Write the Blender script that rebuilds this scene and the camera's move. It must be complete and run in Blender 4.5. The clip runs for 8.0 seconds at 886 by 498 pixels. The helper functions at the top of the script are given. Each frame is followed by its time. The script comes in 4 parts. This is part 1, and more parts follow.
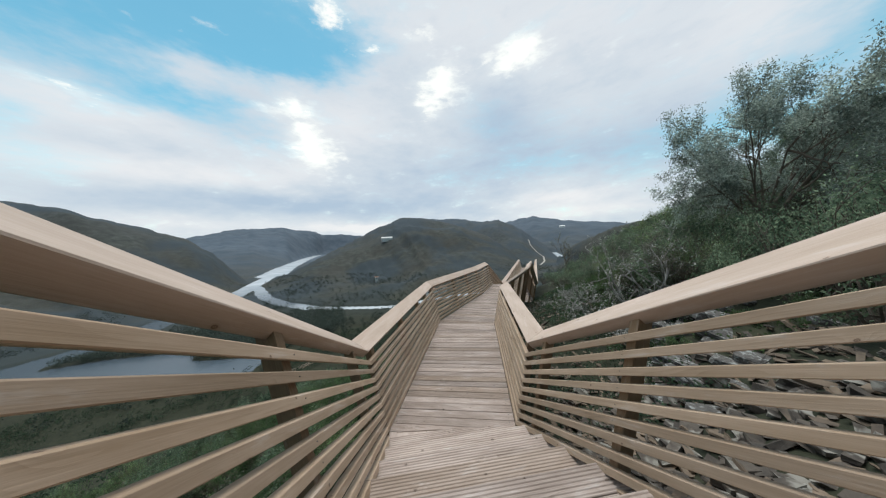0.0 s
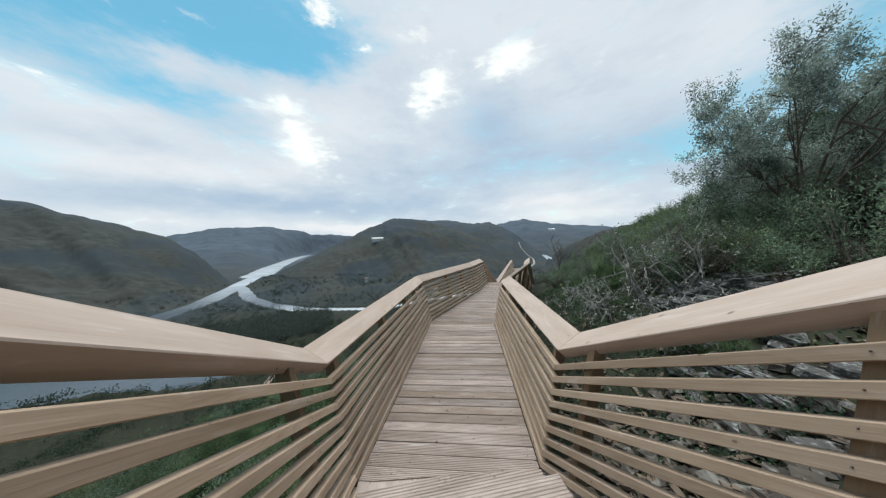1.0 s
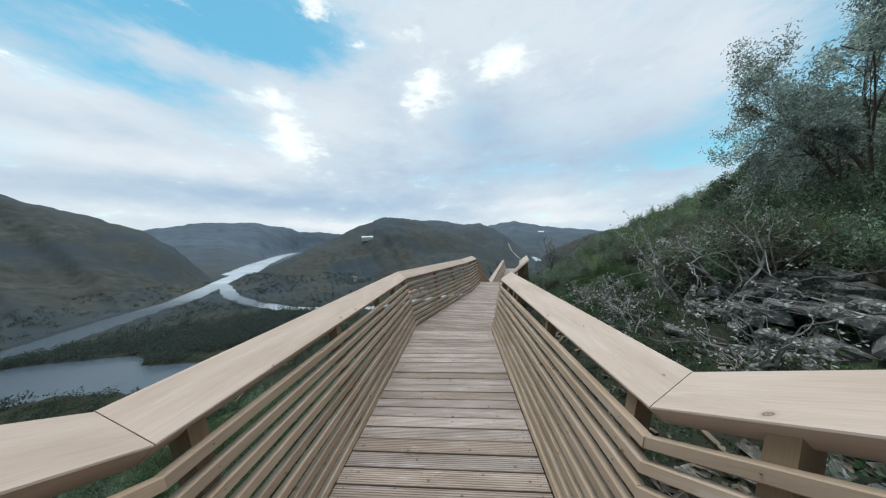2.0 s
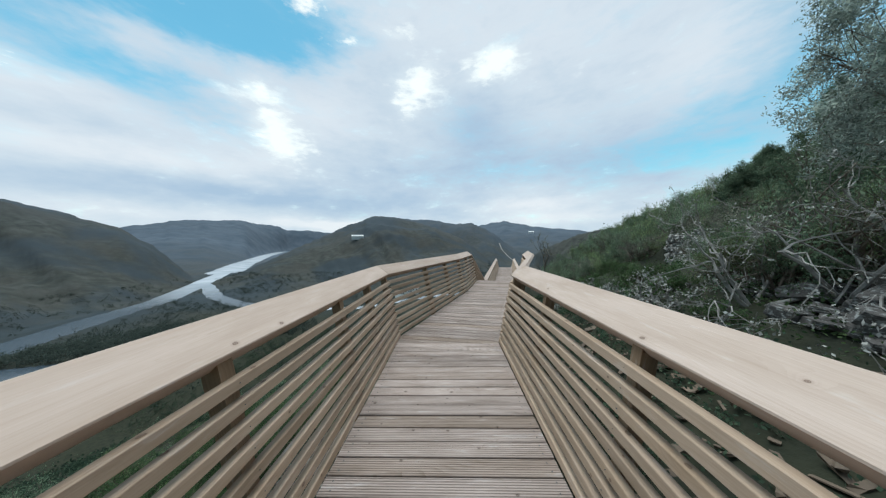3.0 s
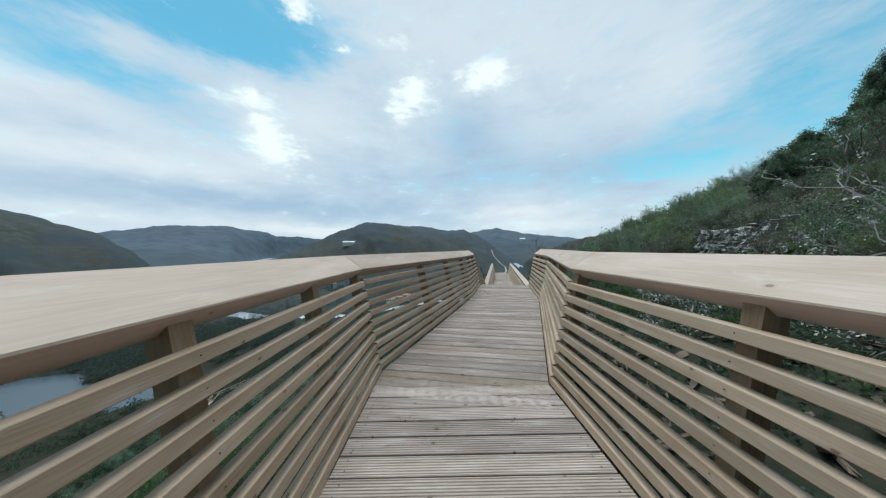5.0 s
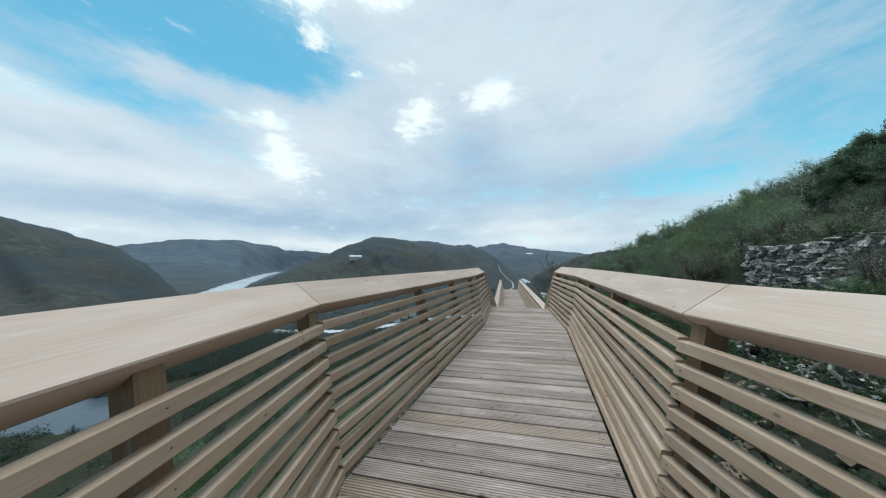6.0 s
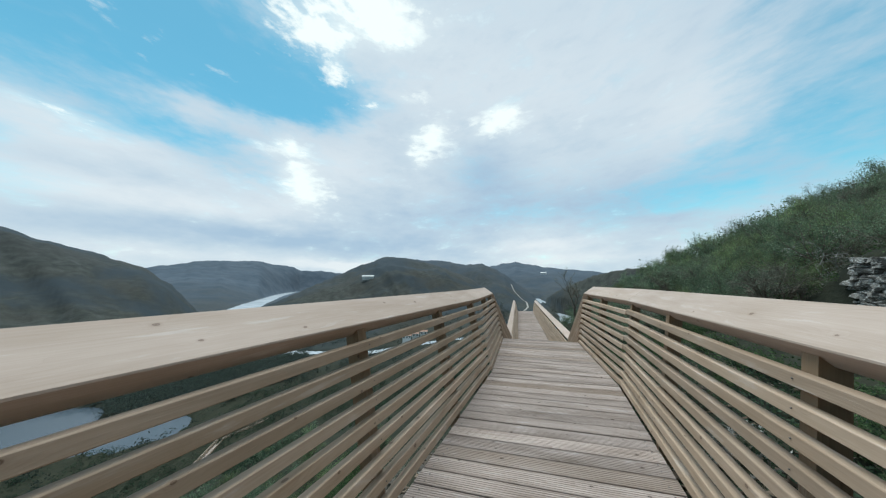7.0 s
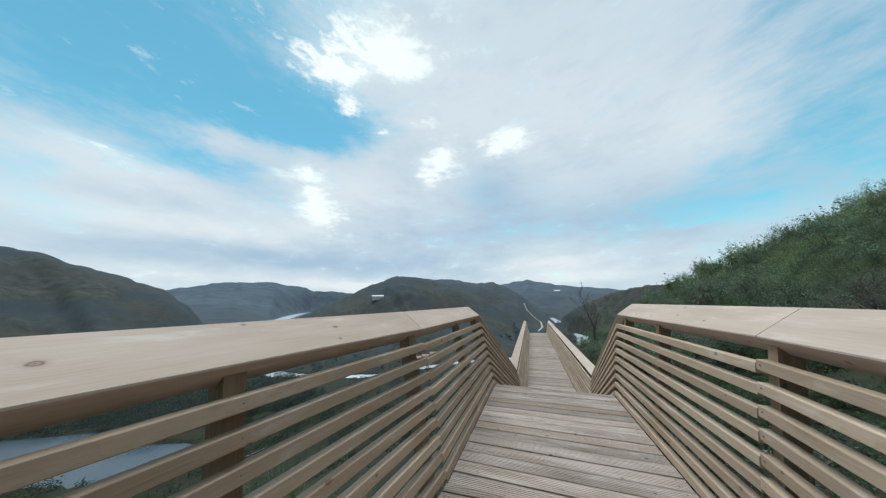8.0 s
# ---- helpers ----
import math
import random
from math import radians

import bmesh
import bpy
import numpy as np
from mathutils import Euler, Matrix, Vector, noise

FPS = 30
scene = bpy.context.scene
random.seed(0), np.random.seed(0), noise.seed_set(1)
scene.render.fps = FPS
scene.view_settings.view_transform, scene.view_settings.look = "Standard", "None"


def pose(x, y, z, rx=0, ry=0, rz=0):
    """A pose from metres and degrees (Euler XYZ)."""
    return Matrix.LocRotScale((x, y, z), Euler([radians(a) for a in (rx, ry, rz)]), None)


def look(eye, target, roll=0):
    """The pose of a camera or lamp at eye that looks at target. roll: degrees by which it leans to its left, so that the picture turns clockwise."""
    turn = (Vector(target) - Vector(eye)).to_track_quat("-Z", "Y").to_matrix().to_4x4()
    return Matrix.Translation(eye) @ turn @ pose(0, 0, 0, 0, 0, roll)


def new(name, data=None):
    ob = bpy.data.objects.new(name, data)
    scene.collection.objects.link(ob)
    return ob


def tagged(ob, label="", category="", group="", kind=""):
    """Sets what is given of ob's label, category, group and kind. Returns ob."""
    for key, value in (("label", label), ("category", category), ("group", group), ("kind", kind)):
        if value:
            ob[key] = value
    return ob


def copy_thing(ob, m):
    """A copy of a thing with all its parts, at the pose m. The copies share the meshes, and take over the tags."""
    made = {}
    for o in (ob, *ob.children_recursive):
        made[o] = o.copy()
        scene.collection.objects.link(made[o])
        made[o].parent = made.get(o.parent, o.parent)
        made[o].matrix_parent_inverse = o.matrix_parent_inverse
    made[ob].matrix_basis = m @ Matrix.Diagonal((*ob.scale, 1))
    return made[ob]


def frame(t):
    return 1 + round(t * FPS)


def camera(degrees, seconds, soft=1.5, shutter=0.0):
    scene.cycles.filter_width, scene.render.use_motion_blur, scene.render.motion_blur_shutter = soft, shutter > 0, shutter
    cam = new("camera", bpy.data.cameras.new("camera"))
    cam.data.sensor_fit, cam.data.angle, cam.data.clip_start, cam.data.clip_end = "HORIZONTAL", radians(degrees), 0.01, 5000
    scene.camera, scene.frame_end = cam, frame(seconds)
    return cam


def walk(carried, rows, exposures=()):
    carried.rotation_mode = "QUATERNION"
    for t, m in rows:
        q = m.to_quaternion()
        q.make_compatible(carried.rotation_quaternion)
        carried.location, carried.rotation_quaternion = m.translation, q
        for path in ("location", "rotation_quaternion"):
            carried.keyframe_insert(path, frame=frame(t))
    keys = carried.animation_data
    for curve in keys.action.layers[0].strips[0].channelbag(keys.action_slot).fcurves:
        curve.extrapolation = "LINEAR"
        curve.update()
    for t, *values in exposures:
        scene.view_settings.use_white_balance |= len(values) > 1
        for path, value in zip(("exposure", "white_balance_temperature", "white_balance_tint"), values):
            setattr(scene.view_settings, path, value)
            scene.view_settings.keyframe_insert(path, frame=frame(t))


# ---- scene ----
cam = camera(123.0, 8.0, 1.25)
PATH = [
    (0, pose(0.429, 1.393, 2.469, 88.53, 3.27, 6.29)),
    (0.5, pose(0.285, 1.815, 2.228, 88.55, 2.15, 5.10)),
    (1, pose(0.260, 2.344, 2.125, 88.77, 2.58, 4.19)),
    (1.5, pose(0.236, 2.855, 1.984, 88.84, 2.03, 3.10)),
    (3, pose(0.150, 4.705, 1.633, 88.60, 1.09, -0.08)),
    (3.5, pose(0.044, 5.022, 1.428, 88.65, 1.15, -1.01)),
    (4, pose(-0.035, 5.399, 1.292, 88.75, 1.45, -1.81)),
    (5.5, pose(-0.023, 6.818, 1.308, 91.66, 0.73, -1.71)),
    (6, pose(0.005, 7.299, 1.366, 93.67, 0.64, -0.44)),
    (6.5, pose(0.103, 7.850, 1.432, 95.72, -0.44, 1.03)),
    (7, pose(0.385, 8.769, 1.356, 98.33, 0.82, 2.37)),
    (7.5, pose(0.707, 9.678, 1.379, 100.58, 1.28, 3.59)),
    (8, pose(1.148, 10.657, 1.314, 102.84, 1.32, 4.86)),
]
walk(cam, PATH, [(0.0, 0.02, 6450, 7), (1.5, 0.03, 6200, 5), (3.0, 0.0, 6030, 3), (4.0, -0.03, 5960, 1), (5.5, -0.03, 5880, 0), (8.0, -0.03, 6080, 1)])

# ---- light ----
world = bpy.data.worlds.new("world")
scene.world = world
world.use_nodes = True


def bearing(az, el):
    c = math.cos(radians(el))
    return (c * math.sin(radians(az)), c * math.cos(radians(az)), math.sin(radians(el)))


# Features of the cloud cover: bearing, elevation, half width and half height in degrees, weight.
BLUE_GAPS = ((-58, 37, 14, 8, 1.0), (-44, 36, 9, 6, 0.9), (-67, 30, 8, 5, 0.6), (-28, 38.5, 8, 3.0, 0.85), (-34, 33.5, 6, 2.6, 0.6), (-53, 24, 7, 2.4, 0.6), (-46, 21.5, 5, 1.8, 0.4), (-51, 28.5, 6, 2.0, -0.7), (-60, 33, 6, 1.5, -0.35), (-40, 30, 5, 1.5, -0.3), (-80, 40, 16, 14, 0.8), (-55, 54, 14, 9, 0.9))
BLUE_GAPS += ((53, 16, 13, 5, 0.62), (40, 14, 11, 4, 0.45), (61, 23, 9, 8, 0.55), (62, 36, 9, 8, 0.5), (8, 26, 7, 4, 0.35), (20, 17, 12, 4, 0.28), (140, 40, 40, 20, 0.7), (-150, 30, 40, 15, 0.5))
BRIGHT_BREAKS = ((-32.4, 19.4, 3.6, 2.8, 1.8), (-34.6, 23.6, 2.4, 2.5, 1.5), (-36.6, 27.4, 2.5, 1.6, 1.4), (-40.6, 25.6, 1.8, 0.9, 1.0), (-6.3, 32.2, 3.4, 2.6, 1.7), (-8.0, 28.8, 1.9, 2.0, 1.1), (-3.5, 35, 2.5, 1.4, 0.9), (12, 35, 4.2, 1.7, 2.0), (14.5, 37, 2.2, 1.4, 1.1), (-9, 40.6, 2.8, 1.1, 1.2))
BRIGHT_BREAKS += ((-20.5, 38, 2.6, 1.0, 0.9), (-28.3, 41.6, 2.8, 1.4, 1.3), (-31, 46, 4.5, 2.6, 1.1), (-41, 45, 4, 3, 0.8), (-29, 52, 9, 4, 0.95), (-14, 53, 9, 4, 0.95), (-63, 21.6, 5, 1.2, 0.75), (-16, 50, 5, 2.5, 1.0))
SHADES = ((-61, 20, 9, 2.0, 0.45), (-54, 13.5, 13, 2.2, 0.55), (-36, 16, 6, 2.0, 0.3), (-24, 4.2, 11, 1.1, 0.9), (-55, 5.5, 16, 1.8, 0.4), (20, 8.2, 9, 1.5, 0.7), (21, 12, 6, 1.4, 0.3), (24, 4.8, 12, 1.3, 0.55), (48, 27, 6, 6, 0.4), (-28, 27, 8, 6, 0.35), (0, 42, 16, 7, 0.2), (30, 36, 14, 8, 0.15))
SHADES += ((-44, 10.0, 12, 1.8, -0.55), (-3, 15.5, 18, 3.6, -0.45), (-18, 9.0, 16, 2.2, -0.5), (8, 25, 6, 5, -0.5), (36, 15, 12, 3.5, -0.35), (16, 19, 10, 4, -0.3), (-38, 35, 8, 2, -0.2))


def sky_nodes():
    nt = world.node_tree
    nt.nodes.clear()
    N, Lk = nt.nodes.new, nt.links.new
    out = N("ShaderNodeOutputWorld")
    sky = N("ShaderNodeTexSky")
    sky.sky_type, sky.sun_disc = "NISHITA", False
    sky.sun_elevation, sky.sun_rotation = radians(73), radians(-18)
    sky.air_density, sky.dust_density, sky.ozone_density = 1.0, 0.3, 1.0
    view = N("ShaderNodeTexCoord").outputs["Generated"]

    def value(op, x, y=0.0, clamp=False):
        m = N("ShaderNodeMath")
        m.operation, m.use_clamp = op, clamp
        for k, v in ((0, x), (1, y)):
            if isinstance(v, (int, float)):
                m.inputs[k].default_value = v
            else:
                Lk(v, m.inputs[k])
        return m.outputs[0]

    def vec(op, x, y=(0, 0, 0)):
        m = N("ShaderNodeVectorMath")
        m.operation = op
        for k, v in ((0, x), (1, y)):
            if isinstance(v, tuple):
                m.inputs[k].default_value = v
            else:
                Lk(v, m.inputs[k])
        return m

    def ease(x, lo, hi, a=0.0, b=1.0):
        m = N("ShaderNodeMapRange")
        m.interpolation_type = "SMOOTHSTEP"
        Lk(x, m.inputs["Value"])
        for k, v in (("From Min", lo), ("From Max", hi), ("To Min", a), ("To Max", b)):
            m.inputs[k].default_value = v
        return m.outputs["Result"]

    sep = N("ShaderNodeSeparateXYZ")
    Lk(view, sep.inputs[0])
    # layers lie flat: the cloud pattern is stretched sideways
    flat = vec("MULTIPLY", view, (1.0, 1.0, 2.6)).outputs[0]

    def cloud(scale, detail, rough, dist=0.0):
        n = N("ShaderNodeTexNoise")
        n.inputs["Scale"].default_value, n.inputs["Detail"].default_value = scale, detail
        n.inputs["Roughness"].default_value, n.inputs["Distortion"].default_value = rough, dist
        Lk(flat, n.inputs["Vector"])
        return n

    def bent(scale, amount, detail):
        push = vec("MULTIPLY", vec("SUBTRACT", cloud(scale, detail, 0.62).outputs["Color"], (0.5, 0.5, 0.5)).outputs[0], (amount, amount, amount * 0.6)).outputs[0]
        return vec("NORMALIZE", vec("ADD", view, push).outputs[0]).outputs[0]

    broad, mid, fine = cloud(2.4, 3, 0.5).outputs["Fac"], cloud(6.5, 5, 0.58).outputs["Fac"], cloud(17.0, 6, 0.6).outputs["Fac"]

    def spots(rows, way):
        total = 0.0
        for az, el, wide, high, weight in rows:
            a, e = radians(az), radians(el)
            east = (math.cos(a) / radians(wide), -math.sin(a) / radians(wide), 0.0)
            up = (-math.sin(e) * math.sin(a) / radians(high), -math.sin(e) * math.cos(a) / radians(high), math.cos(e) / radians(high))
            u, w = vec("DOT_PRODUCT", way, east).outputs["Value"], vec("DOT_PRODUCT", way, up).outputs["Value"]
            front = value("GREATER_THAN", vec("DOT_PRODUCT", way, bearing(az, el)).outputs["Value"], 0.0)
            g = value("EXPONENT", value("MULTIPLY", value("ADD", value("MULTIPLY", u, u), value("MULTIPLY", w, w)), -0.7))
            total = value("ADD", value("MULTIPLY", value("MULTIPLY", g, front), weight), total)
        return total

    def around(x, gain):
        return value("MULTIPLY", value("SUBTRACT", x, 0.5), gain)

    blue = value("ADD", spots(BLUE_GAPS, bent(5.0, 0.16, 4)), value("ADD", value("ADD", around(mid, 1.5), around(broad, 1.0)), around(fine, 0.9)))
    cover = value("SUBTRACT", 0.98, value("MULTIPLY", ease(blue, 0.0, 1.5), 0.92))
    glow = value("ADD", spots(BRIGHT_BREAKS, bent(15.0, 0.075, 6)), value("ADD", around(fine, 3.0), around(mid, 2.2)))
    halo = ease(spots(BRIGHT_BREAKS, bent(6.0, 0.12, 4)), 0.0, 1.6, 0.0, 0.35)
    glow = value("MAXIMUM", ease(glow, 0.30, 1.7), halo)
    tone = value("ADD", value("ADD", around(broad, 0.40), around(mid, 0.55)), value("ADD", around(fine, 0.20), 0.54))
    tone = value("ADD", tone, value("MULTIPLY", spots(SHADES, bent(4.0, 0.12, 4)), 0.55))
    r = N("ShaderNodeValToRGB")
    Lk(tone, r.inputs["Fac"])
    r.color_ramp.elements.new(0.5)
    for e, (pos, col) in zip(r.color_ramp.elements, ((0.18, (0.455, 0.555, 0.690)), (0.52, (0.645, 0.700, 0.775)), (0.90, (0.885, 0.865, 0.880)))):
        e.position, e.color = pos, (*col, 1)
    mx = N("ShaderNodeMix")
    mx.data_type, mx.clamp_factor = "RGBA", True
    Lk(glow, mx.inputs[0])
    Lk(r.outputs["Color"], mx.inputs[6])
    mx.inputs[7].default_value = (1.04, 1.04, 1.01, 1)
    gain = value("MULTIPLY", ease(sep.outputs["Z"], 0.84, 1.0, 1.0, 2.6), ease(vec("DOT_PRODUCT", view, bearing(-25, 30)).outputs["Value"], -0.40, 0.32, 0.26, 1.0))
    clear, veil = N("ShaderNodeBackground"), N("ShaderNodeBackground")
    Lk(gain, veil.inputs["Strength"])
    clear.inputs["Strength"].default_value = 0.15
    tint = N("ShaderNodeMix")
    tint.data_type, tint.blend_type = "RGBA", "MULTIPLY"
    tint.inputs[0].default_value = 1.0
    Lk(sky.outputs["Color"], tint.inputs[6])
    tint.inputs[7].default_value = (0.62, 1.20, 1.02, 1)
    Lk(tint.outputs[2], clear.inputs["Color"])
    Lk(mx.outputs[2], veil.inputs["Color"])
    mix = N("ShaderNodeMixShader")
    Lk(value("MAXIMUM", value("MAXIMUM", cover, glow), 0.06), mix.inputs[0])
    Lk(clear.outputs[0], mix.inputs[1])
    Lk(veil.outputs[0], mix.inputs[2])
    Lk(mix.outputs[0], out.inputs["Surface"])


sky_nodes()
sun = new("sun", bpy.data.lights.new("sun", "SUN"))
sun.data.energy, sun.data.angle, sun.data.color = 2.9, radians(40), (1.0, 0.975, 0.945)
sun.matrix_world = look((0, 0, 60), (tuple(-40 * v + (0, 0, 60)[k] for k, v in enumerate(bearing(-18, 73)))))

# ---- materials ----


def mat(name, build, rough=0.8):
    m = bpy.data.materials.new(name)
    m.use_nodes = True
    nt = m.node_tree
    bs = nt.nodes["Principled BSDF"]
    bs.inputs["Roughness"].default_value = rough
    build(nt, bs)
    return m


def ramp(nt, fac, stops):
    r = nt.nodes.new("ShaderNodeValToRGB")
    while len(r.color_ramp.elements) < len(stops):
        r.color_ramp.elements.new(0.5)
    for e, (pos, col) in zip(r.color_ramp.elements, stops):
        e.position, e.color = pos, (*col, 1)
    nt.links.new(fac, r.inputs["Fac"])
    return r.outputs["Color"]


def tex(nt, vec, scale, detail=4.0, rough=0.55, dist=0.0):
    n = nt.nodes.new("ShaderNodeTexNoise")
    n.inputs["Scale"].default_value, n.inputs["Detail"].default_value = scale, detail
    n.inputs["Roughness"].default_value, n.inputs["Distortion"].default_value = rough, dist
    if vec is not None:
        nt.links.new(vec, n.inputs["Vector"])
    return n.outputs["Fac"]


def mixc(nt, fac, a, b, mode="MIX"):
    m = nt.nodes.new("ShaderNodeMix")
    m.data_type, m.blend_type = "RGBA", mode
    for k, v in ((0, fac), (6, a), (7, b)):
        if isinstance(v, (int, float)):
            m.inputs[k].default_value = v
        elif isinstance(v, tuple):
            m.inputs[k].default_value = (*v, 1)
        else:
            nt.links.new(v, m.inputs[k])
    return m.outputs[2]


def math_node(nt, op, a, b=0.0, clamp=False):
    m = nt.nodes.new("ShaderNodeMath")
    m.operation, m.use_clamp = op, clamp
    for k, v in ((0, a), (1, b)):
        if isinstance(v, (int, float)):
            m.inputs[k].default_value = v
        else:
            nt.links.new(v, m.inputs[k])
    return m.outputs[0]


def bump(nt, bs, height, strength, distance):
    b = nt.nodes.new("ShaderNodeBump")
    b.inputs["Strength"].default_value, b.inputs["Distance"].default_value = strength, distance
    nt.links.new(height, b.inputs["Height"])
    nt.links.new(b.outputs["Normal"], bs.inputs["Normal"])


def wood(pale, dark, knot, rough, knots=0.6, varied=0.18, rings=0.2, aged=0.0, crisp=0.0):
    """Sawn softwood: grain along u, growth rings, knots, each piece of its own tone."""
    def build(nt, bs):
        info = nt.nodes.new("ShaderNodeObjectInfo")
        tc = nt.nodes.new("ShaderNodeTexCoord")
        add = nt.nodes.new("ShaderNodeVectorMath")
        add.operation = "ADD"
        com = nt.nodes.new("ShaderNodeCombineXYZ")
        nt.links.new(math_node(nt, "MULTIPLY", info.outputs["Random"], 37.0), com.inputs[0])
        nt.links.new(math_node(nt, "MULTIPLY", info.outputs["Random"], 11.0), com.inputs[1])
        nt.links.new(tc.outputs["UV"], add.inputs[0])
        nt.links.new(com.outputs[0], add.inputs[1])

        def scaled(u, v):
            mp = nt.nodes.new("ShaderNodeMapping")
            mp.inputs["Scale"].default_value = (u, v, 1)
            nt.links.new(add.outputs[0], mp.inputs["Vector"])
            return mp.outputs["Vector"]
        def vmath(op, x, y):
            m = nt.nodes.new("ShaderNodeVectorMath")
            m.operation = op
            for k, v in ((0, x), (1, y)):
                if isinstance(v, tuple):
                    m.inputs[k].default_value = v
                else:
                    nt.links.new(v, m.inputs[k])
            return m
        # knots: one to a cell of the board, some missing
        cell = scaled(2.3, 6.0)
        vor = nt.nodes.new("ShaderNodeTexVoronoi")
        vor.voronoi_dimensions = "2D"
        vor.inputs["Scale"].default_value = 1.0
        nt.links.new(cell, vor.inputs["Vector"])
        off = vmath("MULTIPLY", vmath("SUBTRACT", cell, vor.outputs["Position"]).outputs[0], (0.30, 0.166, 0.0)).outputs[0]
        dist = math_node(nt, "ADD", vmath("LENGTH", off, (0, 0, 0)).outputs["Value"], math_node(nt, "MULTIPLY", math_node(nt, "SUBTRACT", tex(nt, scaled(60.0, 60.0), 1.0, 2), 0.5), 0.006))
        chance = nt.nodes.new("ShaderNodeSeparateColor")
        nt.links.new(vor.outputs["Color"], chance.inputs[0])
        dist = math_node(nt, "MULTIPLY", dist, math_node(nt, "ADD", math_node(nt, "MULTIPLY", chance.outputs["Green"], 1.3), 0.9))
        there = math_node(nt, "GREATER_THAN", chance.outputs["Red"], 1.0 - knots)
        swell = math_node(nt, "MULTIPLY", math_node(nt, "EXPONENT", math_node(nt, "MULTIPLY", dist, -28.0)), there)
        # growth rings cut lengthwise: long arches that part round the knots
        sep = nt.nodes.new("ShaderNodeSeparateXYZ")
        nt.links.new(add.outputs[0], sep.inputs[0])
        wander = tex(nt, scaled(0.8, 5.0), 1.0, 2, 0.45)
        coord = math_node(nt, "ADD", math_node(nt, "MULTIPLY", sep.outputs["Y"], 42.0), math_node(nt, "MULTIPLY", wander, 13.0))
        coord = math_node(nt, "ADD", coord, math_node(nt, "MULTIPLY", swell, 5.0))
        saw = math_node(nt, "FRACT", coord)
        late = math_node(nt, "POWER", saw, 2.2)
        fibre = tex(nt, scaled(3.0, 130.0), 1.0, 3, 0.6)
        blot = tex(nt, scaled(1.3, 7.0), 1.0, 4, 0.6)
        tone = math_node(nt, "ADD", math_node(nt, "MULTIPLY", fibre, 0.26), math_node(nt, "MULTIPLY", blot, 0.66))
        tone = math_node(nt, "SUBTRACT", math_node(nt, "ADD", tone, 0.08), math_node(nt, "MULTIPLY", math_node(nt, "MULTIPLY", late, rings), ramp(nt, tex(nt, scaled(1.1, 9.0), 1.0, 2, 0.5), [(0.42, (0.12, 0.12, 0.12)), (0.66, (1, 1, 1))])))
        col = ramp(nt, tone, [(0.26 + crisp, dark), (0.70 - crisp, pale)])
        lum = math_node(nt, "ADD", math_node(nt, "MULTIPLY", info.outputs["Random"], 2 * varied), 1.0 - varied)
        hue = nt.nodes.new("ShaderNodeHueSaturation")
        nt.links.new(lum, hue.inputs["Value"])
        nt.links.new(col, hue.inputs["Color"])
        col = hue.outputs["Color"]
        # a few boards are darker and browner than the rest
        lot = math_node(nt, "FRACT", math_node(nt, "MULTIPLY", info.outputs["Random"], 17.3))
        old = math_node(nt, "MULTIPLY", math_node(nt, "SUBTRACT", lot, 0.72, True), 3.5 * aged, True)
        col = mixc(nt, old, col, (0.20, 0.135, 0.075))
        # weathering: grey bleached patches and dark stains
        bleach = ramp(nt, tex(nt, scaled(2.6, 14.0), 1.0, 5, 0.65, 0.4), [(0.58, (0, 0, 0)), (0.74, (0.45, 0.45, 0.45))])
        col = mixc(nt, bleach, col, tuple(min(0.62, 0.35 + 0.45 * v) for v in pale))
        stain = ramp(nt, tex(nt, scaled(5.0, 24.0), 1.0, 4, 0.7), [(0.64, (0, 0, 0)), (0.78, (0.5, 0.5, 0.5))])
        col = mixc(nt, stain, col, dark)
        if knots:
            ring = ramp(nt, dist, [(0.000, (0.85, 0.85, 0.85)), (0.0045, (0.40, 0.40, 0.40)), (0.0075, (0.90, 0.90, 0.90)), (0.0105, (0.18, 0.18, 0.18)), (0.022, (0, 0, 0))])
            col = mixc(nt, mixc(nt, 1.0, ring, there, "MULTIPLY"), col, knot)
        nt.links.new(col, bs.inputs["Base Color"])
        bump(nt, bs, math_node(nt, "ADD", fibre, math_node(nt, "MULTIPLY", late, 0.5)), 0.35, 0.002)
        bs.inputs["Specular IOR Level"].default_value = 0.25
    return lambda name: mat(name, build, rough)


